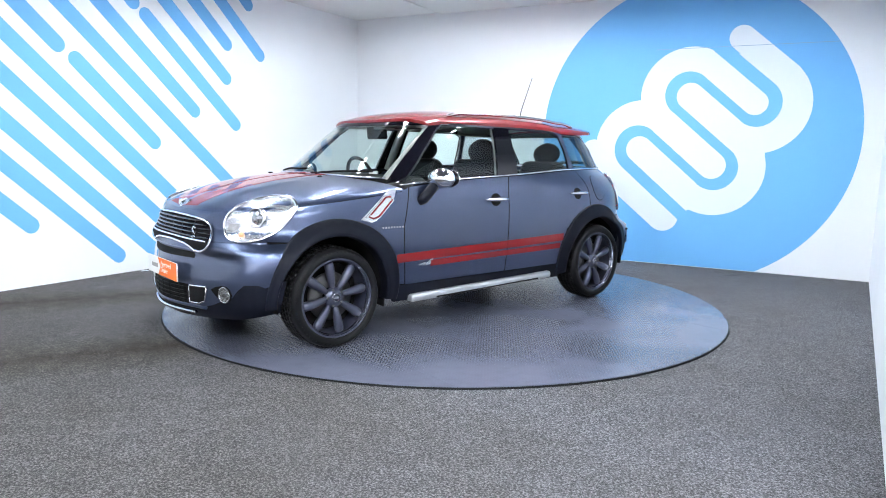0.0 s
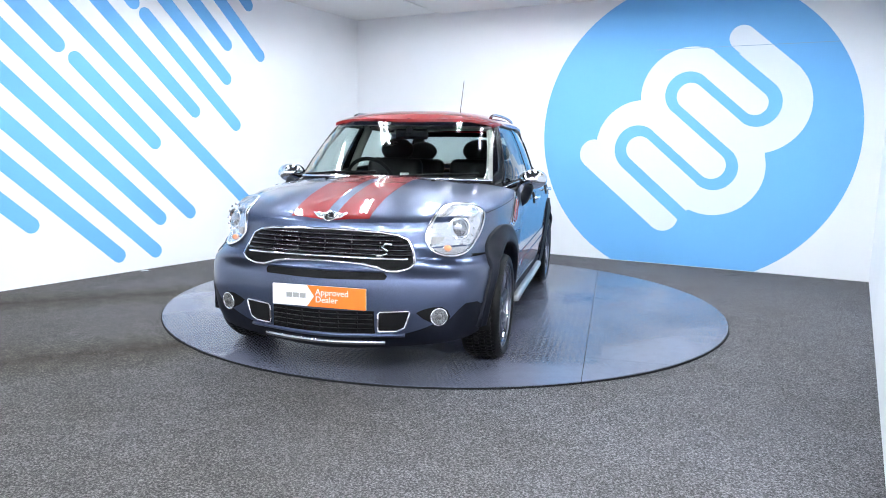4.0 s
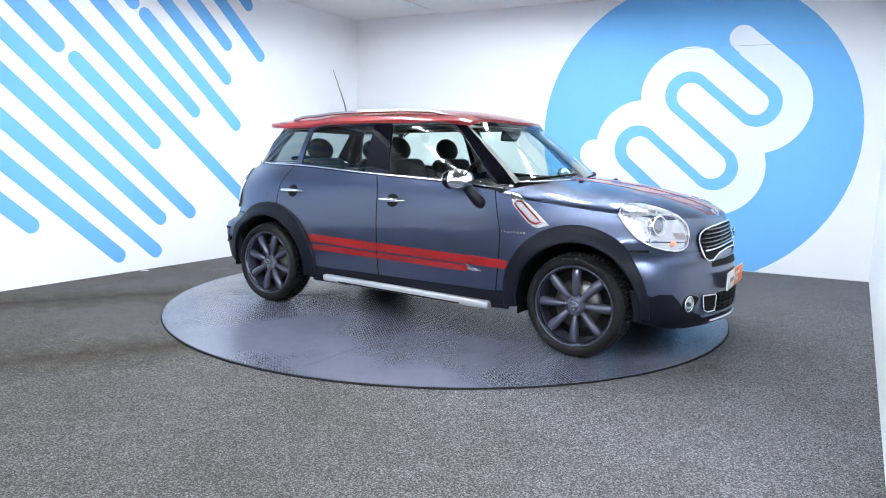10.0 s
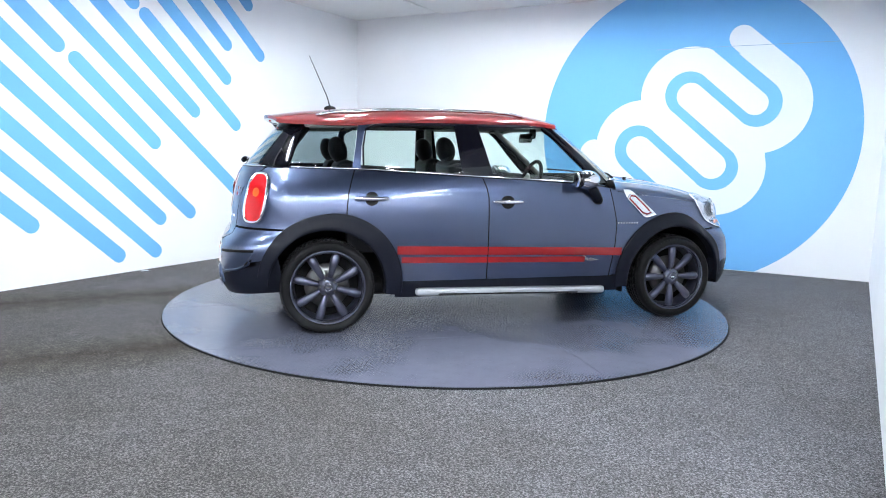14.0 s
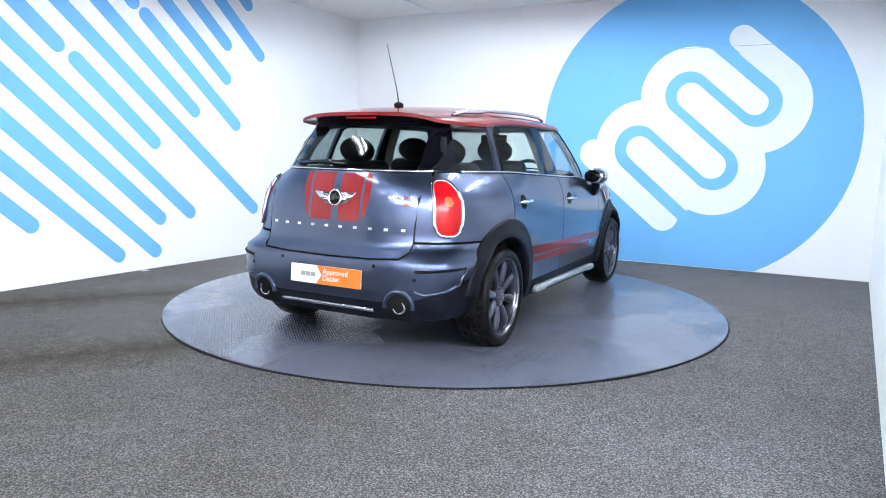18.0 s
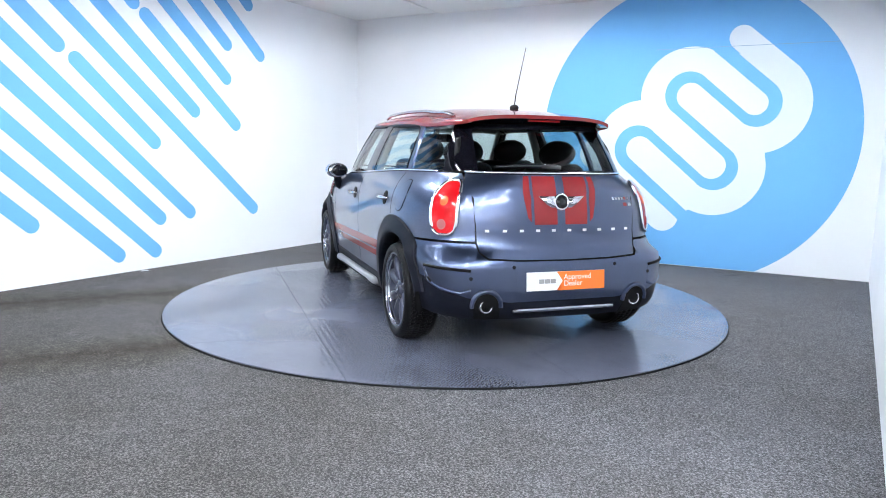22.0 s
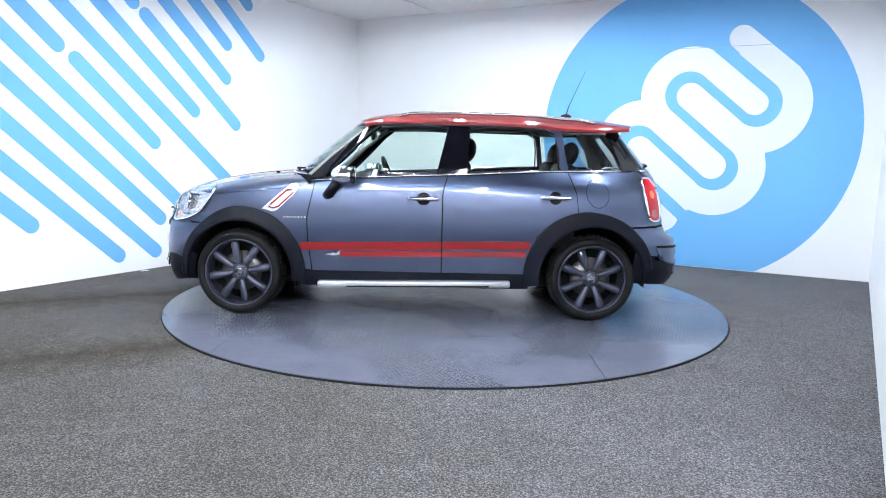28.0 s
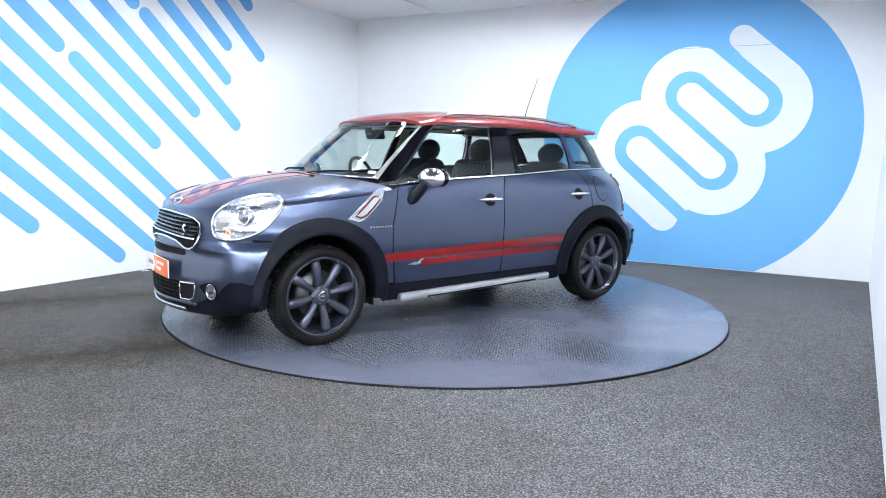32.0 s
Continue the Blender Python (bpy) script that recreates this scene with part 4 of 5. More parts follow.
# spoiler underside
b = bmesh.new()
rows = []
for t in np.linspace(-1, 1, 25):
    a = -1.69 + 0.085 * abs(t) ** 2.5
    p = roof_point(a, t)
    inner = CABIN.at(CABIN.tail(t * 0.56, 1.41), 1.41)
    rows.append([b.verts.new((p.x, p.y, p.z - 0.022)), b.verts.new((inner.x - 0.01, t * 0.57, 1.408))])
for p, q in zip(rows, rows[1:]):
    b.faces.new((p[0], q[0], q[1], p[1]))
bmesh.ops.recalc_face_normals(b, faces=b.faces[:])
part("spoiler_underside", b, M_BLACK, roof, "black spoiler underside")
part("brake_lamp", soft_box(0.02, 0.22, 0.012, (-1.645, 0, 1.425), 0.004), M_REDLENS, roof, "high red brake lamp")
for s in (1, -1):
    run = [Vector((x, s * (roof_w(x) * 0.86), roof_at(x, roof_w(x) * 0.86).z + 0.024 * min(1, 5 * min(0.02 + (0.16 - x), (x + 1.36)) ** 0.8 if -1.35 < x < 0.16 else 0))) for x in np.linspace(0.15, -1.34, 34)]
    part("roof_rail", sleeve(run, 0.0125, 8), M_ALU, roof, "satin silver roof rail")
base = blob(0.045, 0.028, 0.022, (-1.20, 0, roof_c(-1.19) + 0.010))
ant = part("antenna_base", base, M_DARK, roof, "black antenna foot")
part("antenna", sleeve([(-1.20, 0, roof_c(-1.19) + 0.02), (-1.222, 0, roof_c(-1.19) + 0.10), (-1.352, 0, 1.915)], lambda k: 0.0055 - 0.0035 * k, 6), M_DARK, ant, "thin black whip antenna")

# tailgate and rear window
lower_w = [(0.532, 1.096), (0.538, 0.95), (0.538, 0.80), (0.536, 0.70), (0.527, 0.645), (0.492, 0.613), (0.30, 0.600), (0.0, 0.595)]
out = [(BODY.tail(y, z), z) for y, z in lower_w] + [(BODY.tail(-y, z), z) for y, z in lower_w[::-1][1:]]
tailgate = body_panel("tailgate", out, M_PAINT, car, "slate blue tailgate with red stripes", gap=0.002, du=0.05)
rw = [(CABIN.tail(y, z), z) for y, z in RW]
rw2 = [(CABIN.tail(-y, z), z) for y, z in RW]
rear_glass = cabin_panel("rear_window", rw + rw2[::-1], M_DGLASS, tailgate, "tinted rear window", thick=0, du=0.05)
rear_glass.visible_shadow = False
for s in (1, -1):
    band_pts = [(CABIN.tail(s * y, z), z) for y, z in RW] + [(CABIN.tail(s * (y - 0.062), z), z) for y, z in RW[::-1]]
    cabin_panel("window_border", band_pts, M_BLACK, tailgate, off=0.0025, thick=0)
cabin_panel("window_border", [(CABIN.tail(y, z), z) for y, z in ((0.488, 1.415), (0.2, 1.415), (-0.2, 1.415), (-0.488, 1.415), (-0.50, 1.362), (-0.2, 1.372), (0.2, 1.372), (0.50, 1.362))], M_BLACK, tailgate, off=0.0025, thick=0)
for k, (ya, yb) in enumerate(((0.027, 0.178), (0.197, 0.232))):
    for s in (1, -1):
        pts = [(BODY.tail(s * y, z), z) for y, z in ([(ya, 1.085), (ya, 0.95), (ya, 0.80), (yb, 0.80), (yb, 0.95), (yb, 1.085)] if k == 0 else [(ya, 1.085), (ya, 0.95), (ya, 0.815), (yb - 0.012, 0.84), (yb, 0.90), (yb, 1.085)])]
        body_panel("tailgate_stripe", pts, M_STRIPE, tailgate, "red stripe", off=0.002, thick=0.003)
part("tailgate_trim", sleeve([CABIN.at(CABIN.tail(y, 1.105), 1.105) + Vector((-0.012, 0, 0)) for y in np.linspace(0.53, -0.53, 30)], 0.007, 6), M_CHROME, tailgate, "bright strip under the rear window")
# rear wiper
p0, p1 = CABIN.at(CABIN.tail(-0.02, 1.135), 1.135), CABIN.at(CABIN.tail(0.38, 1.140), 1.140)
wiper = part("rear_wiper", sleeve([p0 + Vector((-0.030, 0, 0)), p0.lerp(p1, 0.35) + Vector((-0.038, 0, 0.012)), p0.lerp(p1, 0.7) + Vector((-0.034, 0, 0.006)), p1 + Vector((-0.024, 0, 0))], lambda k: 0.019 - 0.012 * k, 8), M_BLACK, tailgate, "black rear wiper")
part("wiper_blade", sleeve([p0.lerp(p1, k) + Vector((-0.014 - 0.02 * k * (1 - k), 0, -0.006 + 0.012 * k * (1 - k))) for k in (0.1, 0.3, 0.5, 0.7, 0.9, 1.02)], 0.006, 6), M_DARK, wiper)


def winged_badge(at, scale, parent, facing):
    """A plain round emblem with two spread wings."""
    b = lathe([(0, 0), (0.052, 0), (0.052, 0.008), (0.040, 0.012), (0.040, 0.006), (0, 0.006)], 28)
    for s in (1, -1):
        w = plate_bm([(s * x, z) for x, z in ((0.044, 0.032), (0.150, 0.034), (0.126, 0.010), (0.098, -0.014), (0.066, -0.033), (0.044, -0.034))], 0.009)
        join(b, w, Matrix.Translation((0, 0.009, 0)))
        for k in range(3):
            box_bm(0.082 - 0.022 * k, 0.003, 0.004, (s * (0.050 + (0.082 - 0.022 * k) / 2), 0.010, 0.020 - k * 0.015), 0, bm=b)
    m = Matrix.Translation(at) @ facing @ Matrix.Scale(scale, 4)
    bmesh.ops.transform(b, matrix=m, verts=b.verts)
    ob = part("emblem", b, M_CHROME, parent, "chrome winged round emblem")
    c = lathe([(0, 0.0075), (0.039, 0.0075), (0.039, 0.004)], 24)
    bmesh.ops.transform(c, matrix=m, verts=c.verts)
    part("emblem_centre", c, M_BLACK, ob, "black emblem centre")


FACE_REAR = Euler((0, 0, radians(90))).to_matrix().to_4x4()    # local y to -x
FACE_FRONT = Euler((0, 0, radians(-90))).to_matrix().to_4x4()
p = BODY.at(BODY.q_end, 0.935)
winged_badge((p.x - 0.002, 0, 0.935), 1.02, tailgate, FACE_REAR @ Euler((radians(7), 0, 0)).to_matrix().to_4x4())
p = bonnet_at(1.897, 0)
winged_badge((1.905, 0, 0.868), 0.66, bonnet, FACE_FRONT @ Euler((radians(40), 0, 0)).to_matrix().to_4x4())
# model name as a row of plain bars, and two small marks
for k in range(10):
    y = 0.475 - 0.1055 * k
    q = BODY.tail(y, 0.765)
    pts = [(q - 0.013, 0.758), (q + 0.013, 0.758), (q + 0.013, 0.773), (q - 0.013, 0.773)]
    body_panel("name_bar", pts, M_LETTER, tailgate, off=0.005, thick=0.004)
for y, z, w, h in [(-0.375 - 0.025 * k, 0.952, 0.016, 0.017) for k in range(6)] + [(-0.475, 0.915, 0.03, 0.02), (-0.515, 0.915, 0.026, 0.02)]:
    q = BODY.tail(y, z)
    body_panel("name_bar", [(q - w / 2, z - h / 2), (q + w / 2, z - h / 2), (q + w / 2, z + h / 2), (q - w / 2, z + h / 2)], M_STRIPE if y == -0.475 else M_ALU, tailgate, off=0.005, thick=0.004)

# rear bumper
up = [(BODY.tail(y, z), z) for y, z in [(0.0, 0.589), (0.30, 0.594), (0.495, 0.606), (0.532, 0.640), (0.543, 0.692)]]
sd = [(side_q(-1.60, 0.692), 0.692)] + [(side_q(x, z), z) for x, z in arc(-HUB_X, HUB_Z, R_CUT, 118, 154, 10)] + [(side_q(-1.79, 0.485), 0.485)]
lo = [(BODY.tail(y, z), z) for y, z in [(0.66, 0.40), (0.62, 0.385), (0.36, 0.350), (0.0, 0.350)]]
half = [p for p in up + sd + lo]
E2 = 2 * BODY.q_end
pts = half + [(E2 - q, z) for q, z in half[::-1][1:-1]]
pts = finer(pts, 0.05)
rear_bumper = body_panel("rear_bumper", pts, M_PAINT, car, "slate blue rear bumper", du=0.04, gap=0.002)
lo2 = [(side_q(-1.62, 0.62), 0.62), (side_q(-1.60, 0.40), 0.40), (side_q(-1.60, 0.285), 0.285), (BODY.tail(0.60, 0.25), 0.25), (BODY.tail(0.3, 0.235), 0.235), (BODY.tail(0, 0.235), 0.235)]
hi2 = [(BODY.tail(0, 0.36), 0.36), (BODY.tail(0.36, 0.36), 0.36), (BODY.tail(0.62, 0.39), 0.39), (side_q(-1.76, 0.46), 0.46), (side_q(-1.76, 0.53), 0.53), (side_q(-1.71, 0.63), 0.63)]
half = hi2 + lo2
pts = finer(half + [(E2 - q, z) for q, z in half[::-1][1:-1]], 0.05)
body_panel("rear_skirt", pts, M_CLAD, rear_bumper, "dark plastic rear skirt", du=0.04, off=-0.004)

# ---- lamps, grille, plates ----
def ring_on(surf, pts, off, r, n=6):
    """A bar along a closed outline (u, v) on a surface."""
    run = []
    e = 2e-3
    for u, v in pts:
        nn = (surf(u + e, v) - surf(u - e, v)).cross(surf(u, v + e) - surf(u, v - e)).normalized()
        run.append(surf(u, v) + nn * off)
    return sleeve(run, r, n, True)


def lamp_surf(q, z):
    """The nose below the shoulder, the bonnet's dome above it."""
    p = BODY.at(q, z)
    edge_p = BODY.at(q, 0.845)
    top = zs(edge_p.x)
    if z <= top:
        return p
    d = (Vector((1.05, 0, 0)) - Vector((edge_p.x, edge_p.y, 0))).normalized()
    start = BODY.at(q, top)
    lo_u, hi_u = 0.0, 0.45
    for _ in range(26):
        u = (lo_u + hi_u) / 2
        if bonnet_z(start.x + d.x * u, start.y + d.y * u) < z:
            lo_u = u
        else:
            hi_u = u
    return Vector((start.x + d.x * lo_u, start.y + d.y * lo_u, z))


LAMP_SIDE = [(1.531, 0.878), (1.548, 0.83), (1.586, 0.768), (1.636, 0.72), (1.689, 0.688), (1.746, 0.674), (1.796, 0.676), (1.832, 0.7), (1.849, 0.76), (1.842, 0.828), (1.806, 0.882), (1.744, 0.913), (1.672, 0.926), (1.601, 0.927), (1.553, 0.914)]


def lamp_outline(s, k=1.0):
    """The lamp's edge as (q, z), scaled by k about its middle."""
    cx, cz = 1.70, 0.795
    pts = LAMP_SIDE
    for _ in range(2):
        pts = [(a[0] * w + b[0] * (1 - w), a[1] * w + b[1] * (1 - w)) for a, b in zip(pts, pts[1:] + pts[:1]) for w in (0.75, 0.25)]
    return [(s * BODY.side(cx + (x - cx) * k * 1.02, 0.80), cz + (z - cz) * k * 1.02) for x, z in pts]


def lamp_dome(q, z):
    """The lamp's glass, bulging out of the nose."""
    s = 1 if q > 0 else -1
    qm = BODY.side(1.70, 0.80)
    r2 = ((abs(q) - qm) / 0.20) ** 2 + ((z - 0.80) / 0.135) ** 2
    return lamp_surf(q, z) + Vector((0.80, s * 0.52, 0.30)).normalized() * 0.030 * max(0.0, 1 - r2)


def oval(qc, zcn, hq, hz, lean=0.0, n=40, e=2.3, a0=0, a1=2 * math.pi):
    out = []
    for t in np.linspace(a0, a1, n, endpoint=False):
        c, sn = math.cos(t), math.sin(t)
        c, sn = math.copysign(abs(c) ** (2 / e), c), math.copysign(abs(sn) ** (2 / e), sn)
        out.append((qc + hq * c + lean * sn, zcn + hz * sn))
    return out


for s in (1, -1):
    qa, qb = BODY.nose(0.535, 0.79), BODY.side(1.545, 0.80)
    qc, hq = (qa + qb) / 2, (qb - qa) / 2
    shape = lamp_outline(s)
    lamp = part("headlamp", panel_bm(shape, lamp_surf, 0.04, 0.04, 0.003, 0.02), M_REFLECT, car, "clear round headlamp with bright reflector")
    part("lamp_surround", ring_on(lamp_surf, shape, 0.008, 0.0095), M_CHROME, lamp, "chrome lamp surround")
    qp = BODY.side(1.715, 0.80)
    centre = lamp_surf(s * qp, 0.815)
    out_dir = Vector((0.86, s * 0.42, 0.10)).normalized()
    turn = out_dir.to_track_quat("Y", "Z").to_matrix().to_4x4()
    for name, prof, m, lab in (("projector_ring", [(0.062, 0.005), (0.062, 0.022), (0.054, 0.026), (0.050, 0.014), (0.050, 0.004)], M_CHROME, "chrome projector ring"),
                               ("projector_lens", [(0.0, 0.026), (0.02, 0.024), (0.036, 0.018), (0.046, 0.006), (0.046, 0.002)], M_OPTIC, "grey glass projector")):
        bb = lathe(prof, 28)
        bmesh.ops.transform(bb, matrix=Matrix.Translation(centre) @ turn, verts=bb.verts)
        part(name, bb, m, lamp, lab)
    for k in range(14):
        a = 2 * math.pi * k / 14
        c = centre + turn.to_3x3() @ Vector((0.083 * math.cos(a), 0.012, 0.083 * math.sin(a)))
        part("led", blob(0.007, 0.007, 0.007, c, segs=8), M_CHROME, lamp)
    part("indicator_bulb", blob(0.016, 0.022, 0.016, lamp_surf(s * BODY.side(1.775, 0.80), 0.715) + out_dir * 0.008, segs=14), M_PALEAMBER, lamp, "pale amber indicator bulb")
    part("lamp_divider", panel_bm([(s * BODY.side(1.83, 0.8), 0.775), (s * BODY.side(1.835, 0.8), 0.735), (s * BODY.side(1.80, 0.8), 0.74), (s * BODY.side(1.785, 0.8), 0.775)], lamp_surf, 0.05, 0.05, 0.013, 0.004), M_PLATEGREY, lamp)
    cover = part("lamp_lens", panel_bm(lamp_outline(s, 0.975), lamp_dome, 0.025, 0.025, 0.010, 0.010), M_LENS, lamp, "clear lens")
    cover.visible_shadow = False
    # tail lamp
    qa, qb = BODY.side(-1.685, 0.89), BODY.tail(0.628, 0.89)
    qc, hq = (qa + qb) / 2, (qb - qa) / 2
    shape = [(s * q, z) for q, z in oval(qc, 0.891, hq, 0.157, -0.010, e=3.0)]
    tail = part("tail_lamp", panel_bm(shape, BODY.at, 0.04, 0.04, 0.012, 0.02), M_REDLENS, car, "red tail lamp with a chrome surround")
    part("lamp_surround", ring_on(BODY.at, shape, 0.010, 0.0115), M_CHROME, tail, "chrome lamp surround")
    for z, r, m, lab in ((0.930, 0.027, M_AMBER, "amber indicator"), (0.795, 0.030, M_PINKLENS if s > 0 else M_REDLENS, "clear reversing lamp" if s > 0 else "red fog lamp")):
        part("lamp_cell", panel_bm([(s * (qc - 0.005) + r * math.cos(t), z + r * math.sin(t)) for t in np.linspace(0, 2 * math.pi, 24, endpoint=False)], BODY.at, 0.03, 0.03, 0.017, 0.006), m, tail, lab)
    # fog lamps and ducts
    qf = BODY.nose(0.612, 0.366)
    fog = part("fog_lamp", panel_bm([(s * (qf + 0.036 * math.cos(t)), 0.366 + 0.040 * math.sin(t)) for t in np.linspace(0, 2 * math.pi, 28, endpoint=False)], BODY.at, 0.03, 0.03, 0.006, 0.01), M_OPTIC, front_bumper, "round clear fog lamp")
    part("fog_bulb", blob(0.014, 0.014, 0.014, BODY.at(s * qf, 0.366) + Vector((0.006, s * 0.004, 0)), segs=12), M_STEEL, fog)
    part("fog_ring", ring_on(BODY.at, [(s * (qf + 0.041 * math.cos(t)), 0.366 + 0.045 * math.sin(t)) for t in np.linspace(0, 2 * math.pi, 28, endpoint=False)], 0.006, 0.005), M_CHROME, front_bumper)
    recess = [(s * BODY.nose(y, z), z) for y, z in finer([(0.495, 0.385), (0.53, 0.402), (0.58, 0.416), (0.625, 0.418), (0.655, 0.400), (0.668, 0.366), (0.650, 0.334), (0.62, 0.322), (0.58, 0.330), (0.53, 0.355)], 0.03)]
    part("fog_recess", panel_bm(recess, BODY.at, 0.04, 0.04, 0.0022, 0.004), M_DARK, front_bumper, "dark fog lamp recess")
    duct = [(s * BODY.nose(y, z), z) for y, z in finer([(0.305, 0.285), (0.40, 0.288), (0.44, 0.305), (0.465, 0.385), (0.46, 0.395), (0.315, 0.388), (0.305, 0.378)], 0.03)]
    part("air_duct", panel_bm(duct, BODY.at, 0.05, 0.05, 0.004, 0.004), M_DARK, front_bumper, "dark air duct")
    part("duct_frame", ring_on(BODY.at, duct, 0.007, 0.0065), M_CHROME, front_bumper, "chrome duct frame")
    # exhausts and rear vents
    c = Vector((-1.912, s * 0.503, 0.333))
    tube = lathe([(0.032, 0.0), (0.032, 0.075), (0.036, 0.079), (0.041, 0.076), (0.042, 0.0)], 28)
    bmesh.ops.transform(tube, matrix=Matrix.Translation(c) @ FACE_REAR, verts=tube.verts)
    ex = part("exhaust", tube, M_CHROME, car, "round chrome exhaust tip")
    plug = lathe([(0.0, 0.03), (0.0325, 0.03)], 20)
    bmesh.ops.transform(plug, matrix=Matrix.Translation(c) @ FACE_REAR, verts=plug.verts)
    part("exhaust_bore", plug, M_DARK, ex)
    qx = BODY.tail(s * 0.503, 0.35)
    part("exhaust_cutout", panel_bm([(qx + 0.080 * math.cos(t), 0.335 + 0.080 * math.sin(t)) for t in np.linspace(0, math.pi, 20)] + [(qx - 0.080, 0.25), (qx + 0.080, 0.25)], BODY.at, 0.05, 0.05, 0.003, 0.004), M_DARK, rear_bumper, "dark exhaust cutout")
    arch_run = [BODY.at(qx + 0.088 * math.cos(t), 0.335 + 0.088 * math.sin(t)) for t in np.linspace(-0.1, math.pi + 0.1, 24)]
    part("exhaust_lip", sleeve(arch_run, 0.014, 8), M_PAINT, rear_bumper)
    vent = [(s * BODY.tail(y, z), z) for y, z in finer([(0.60, 0.432), (0.655, 0.415), (0.755, 0.44), (0.80, 0.475), (0.82, 0.56), (0.60, 0.545)], 0.03)]
    part("rear_vent", panel_bm(vent, BODY.at, 0.04, 0.04, 0.003, 0.004), M_PAINT, rear_bumper, "shallow corner recess")
    for y, z in ((0.34, 0.560), (0.60, 0.500)):
        q = BODY.tail(s * y, z)
        part("parking_sensor", panel_bm([(q + 0.011 * math.cos(t), z + 0.011 * math.sin(t)) for t in np.linspace(0, 2 * math.pi, 16, endpoint=False)], BODY.at, 0.05, 0.05, 0.005, 0.003), M_CLAD, rear_bumper)
    # matt black bar stands in for the shade along the recess's upper and outer edge
    part("vent_shadow_gap", sleeve([BODY.at(s * BODY.tail(y, z), z) for y, z in finer([(0.60, 0.545), (0.70, 0.552), (0.82, 0.56), (0.81, 0.50), (0.79, 0.465)], 0.03, False)], 0.0095, 6), M_DARK, rear_bumper)
    part("vent_lip", sleeve([BODY.at(s * BODY.tail(y, z), z) for y, z in finer([(0.60, 0.432), (0.655, 0.412), (0.755, 0.435), (0.80, 0.47), (0.82, 0.55)], 0.03, False)], 0.010, 6), M_PAINT, rear_bumper)

GRILLE = [(-0.485, 0.645), (-0.468, 0.70), (-0.435, 0.762), (-0.385, 0.785), (-0.30, 0.797), (-0.15, 0.803), (0, 0.805)]
GRILLE_LOW = [(0, 0.637), (0.22, 0.632), (0.29, 0.622), (0.345, 0.603), (0.40, 0.604), (0.46, 0.622)]
outline = GRILLE + [(-y, z) for y, z in GRILLE[::-1][1:]] + GRILLE_LOW[::-1] + [(-y, z) for y, z in GRILLE_LOW[1:]]
outline = nose_pts(finer(outline, 0.03))
grille = part("grille", panel_bm(outline, BODY.at, 0.05, 0.05, 0.006, 0.02), M_DARK, car, "black grille in a chrome surround")
part("grille_surround", ring_on(BODY.at, outline, 0.010, 0.0075), M_CHROME, grille, "chrome grille surround")
for k, z in enumerate((0.782, 0.758, 0.734, 0.710, 0.686)):
    w = 0.36 + 0.10 * min(1, (0.80 - z) / 0.08)
    part("grille_slat", sleeve([BODY.at(BODY.nose(y, z), z) + Vector((0.012, 0, 0)) for y in np.linspace(-w, w, 24)], 0.0075, 6), M_BLACK, grille)
for y in (-0.3, -0.15, 0.0, 0.15, 0.3):
    part("grille_rib", sleeve([BODY.at(BODY.nose(y, z), z) + Vector((0.008, 0, 0)) for z in (0.79, 0.74, 0.68)], 0.006, 5), M_BLACK, grille)
part("grille_bar", sleeve([BODY.at(BODY.nose(y, 0.667), 0.667) + Vector((0.014, 0, 0)) for y in np.linspace(-0.45, 0.45, 30)], 0.0075, 6), M_CHROME, grille, "chrome cross bar")
p = BODY.at(BODY.nose(0.337, 0.712), 0.712)
part("grille_badge", sleeve([(p.x + 0.03, p.y + dy, p.z + dz) for dy, dz in ((0.035, 0.03), (0.0, 0.034), (-0.018, 0.018), (0.005, 0.0), (0.012, -0.018), (-0.02, -0.028), (-0.05, -0.032))], 0.007, 6), M_CHROME, grille, "small curved chrome mark")
slot = nose_pts(finer([(-0.335, 0.555), (0.335, 0.555), (0.345, 0.575), (0.325, 0.598), (-0.325, 0.598), (-0.345, 0.575)], 0.04))
part("intake_slot", panel_bm(slot, BODY.at, 0.05, 0.05, 0.003, 0.004), M_DARK, front_bumper, "black upper intake slot")
part("slot_lip", sleeve([BODY.at(BODY.nose(y, 0.603), 0.603) + Vector((0.004, 0, 0)) for y in np.linspace(-0.36, 0.36, 24)], 0.009, 6), M_PAINT, front_bumper)
lowg = nose_pts(finer([(-0.29, 0.272), (0.29, 0.272), (0.285, 0.392), (-0.285, 0.392)], 0.04))
lower_grille = part("lower_grille", panel_bm(lowg, BODY.at, 0.05, 0.05, 0.003, 0.004), M_DARK, front_bumper, "black lower grille")
for z in (0.295, 0.32, 0.345, 0.37):
    part("lower_slat", sleeve([BODY.at(BODY.nose(y, z), z) + Vector((0.006, 0, 0)) for y in np.linspace(-0.28, 0.28, 20)], 0.006, 6), M_DARK, front_bumper)
for y in (-0.2, -0.1, 0.0, 0.1, 0.2):
    part("lower_rib", sleeve([BODY.at(BODY.nose(y, z), z) + Vector((0.004, 0, 0)) for z in (0.28, 0.385)], 0.006, 5), M_DARK, front_bumper)
part("skid_bar", sleeve([BODY.at(BODY.nose(y, 0.222), 0.222) + Vector((0.012, 0, 0)) for y in np.linspace(-0.34, 0.34, 24)], 0.013, 8), M_ALU, front_bumper, "silver skid bar")
part("rear_skid_bar", sleeve([BODY.at(BODY.tail(y, 0.30), 0.30) + Vector((-0.010, 0, 0)) for y in np.linspace(-0.34, 0.34, 24)], 0.013, 8), M_ALU, rear_bumper, "silver skid bar")
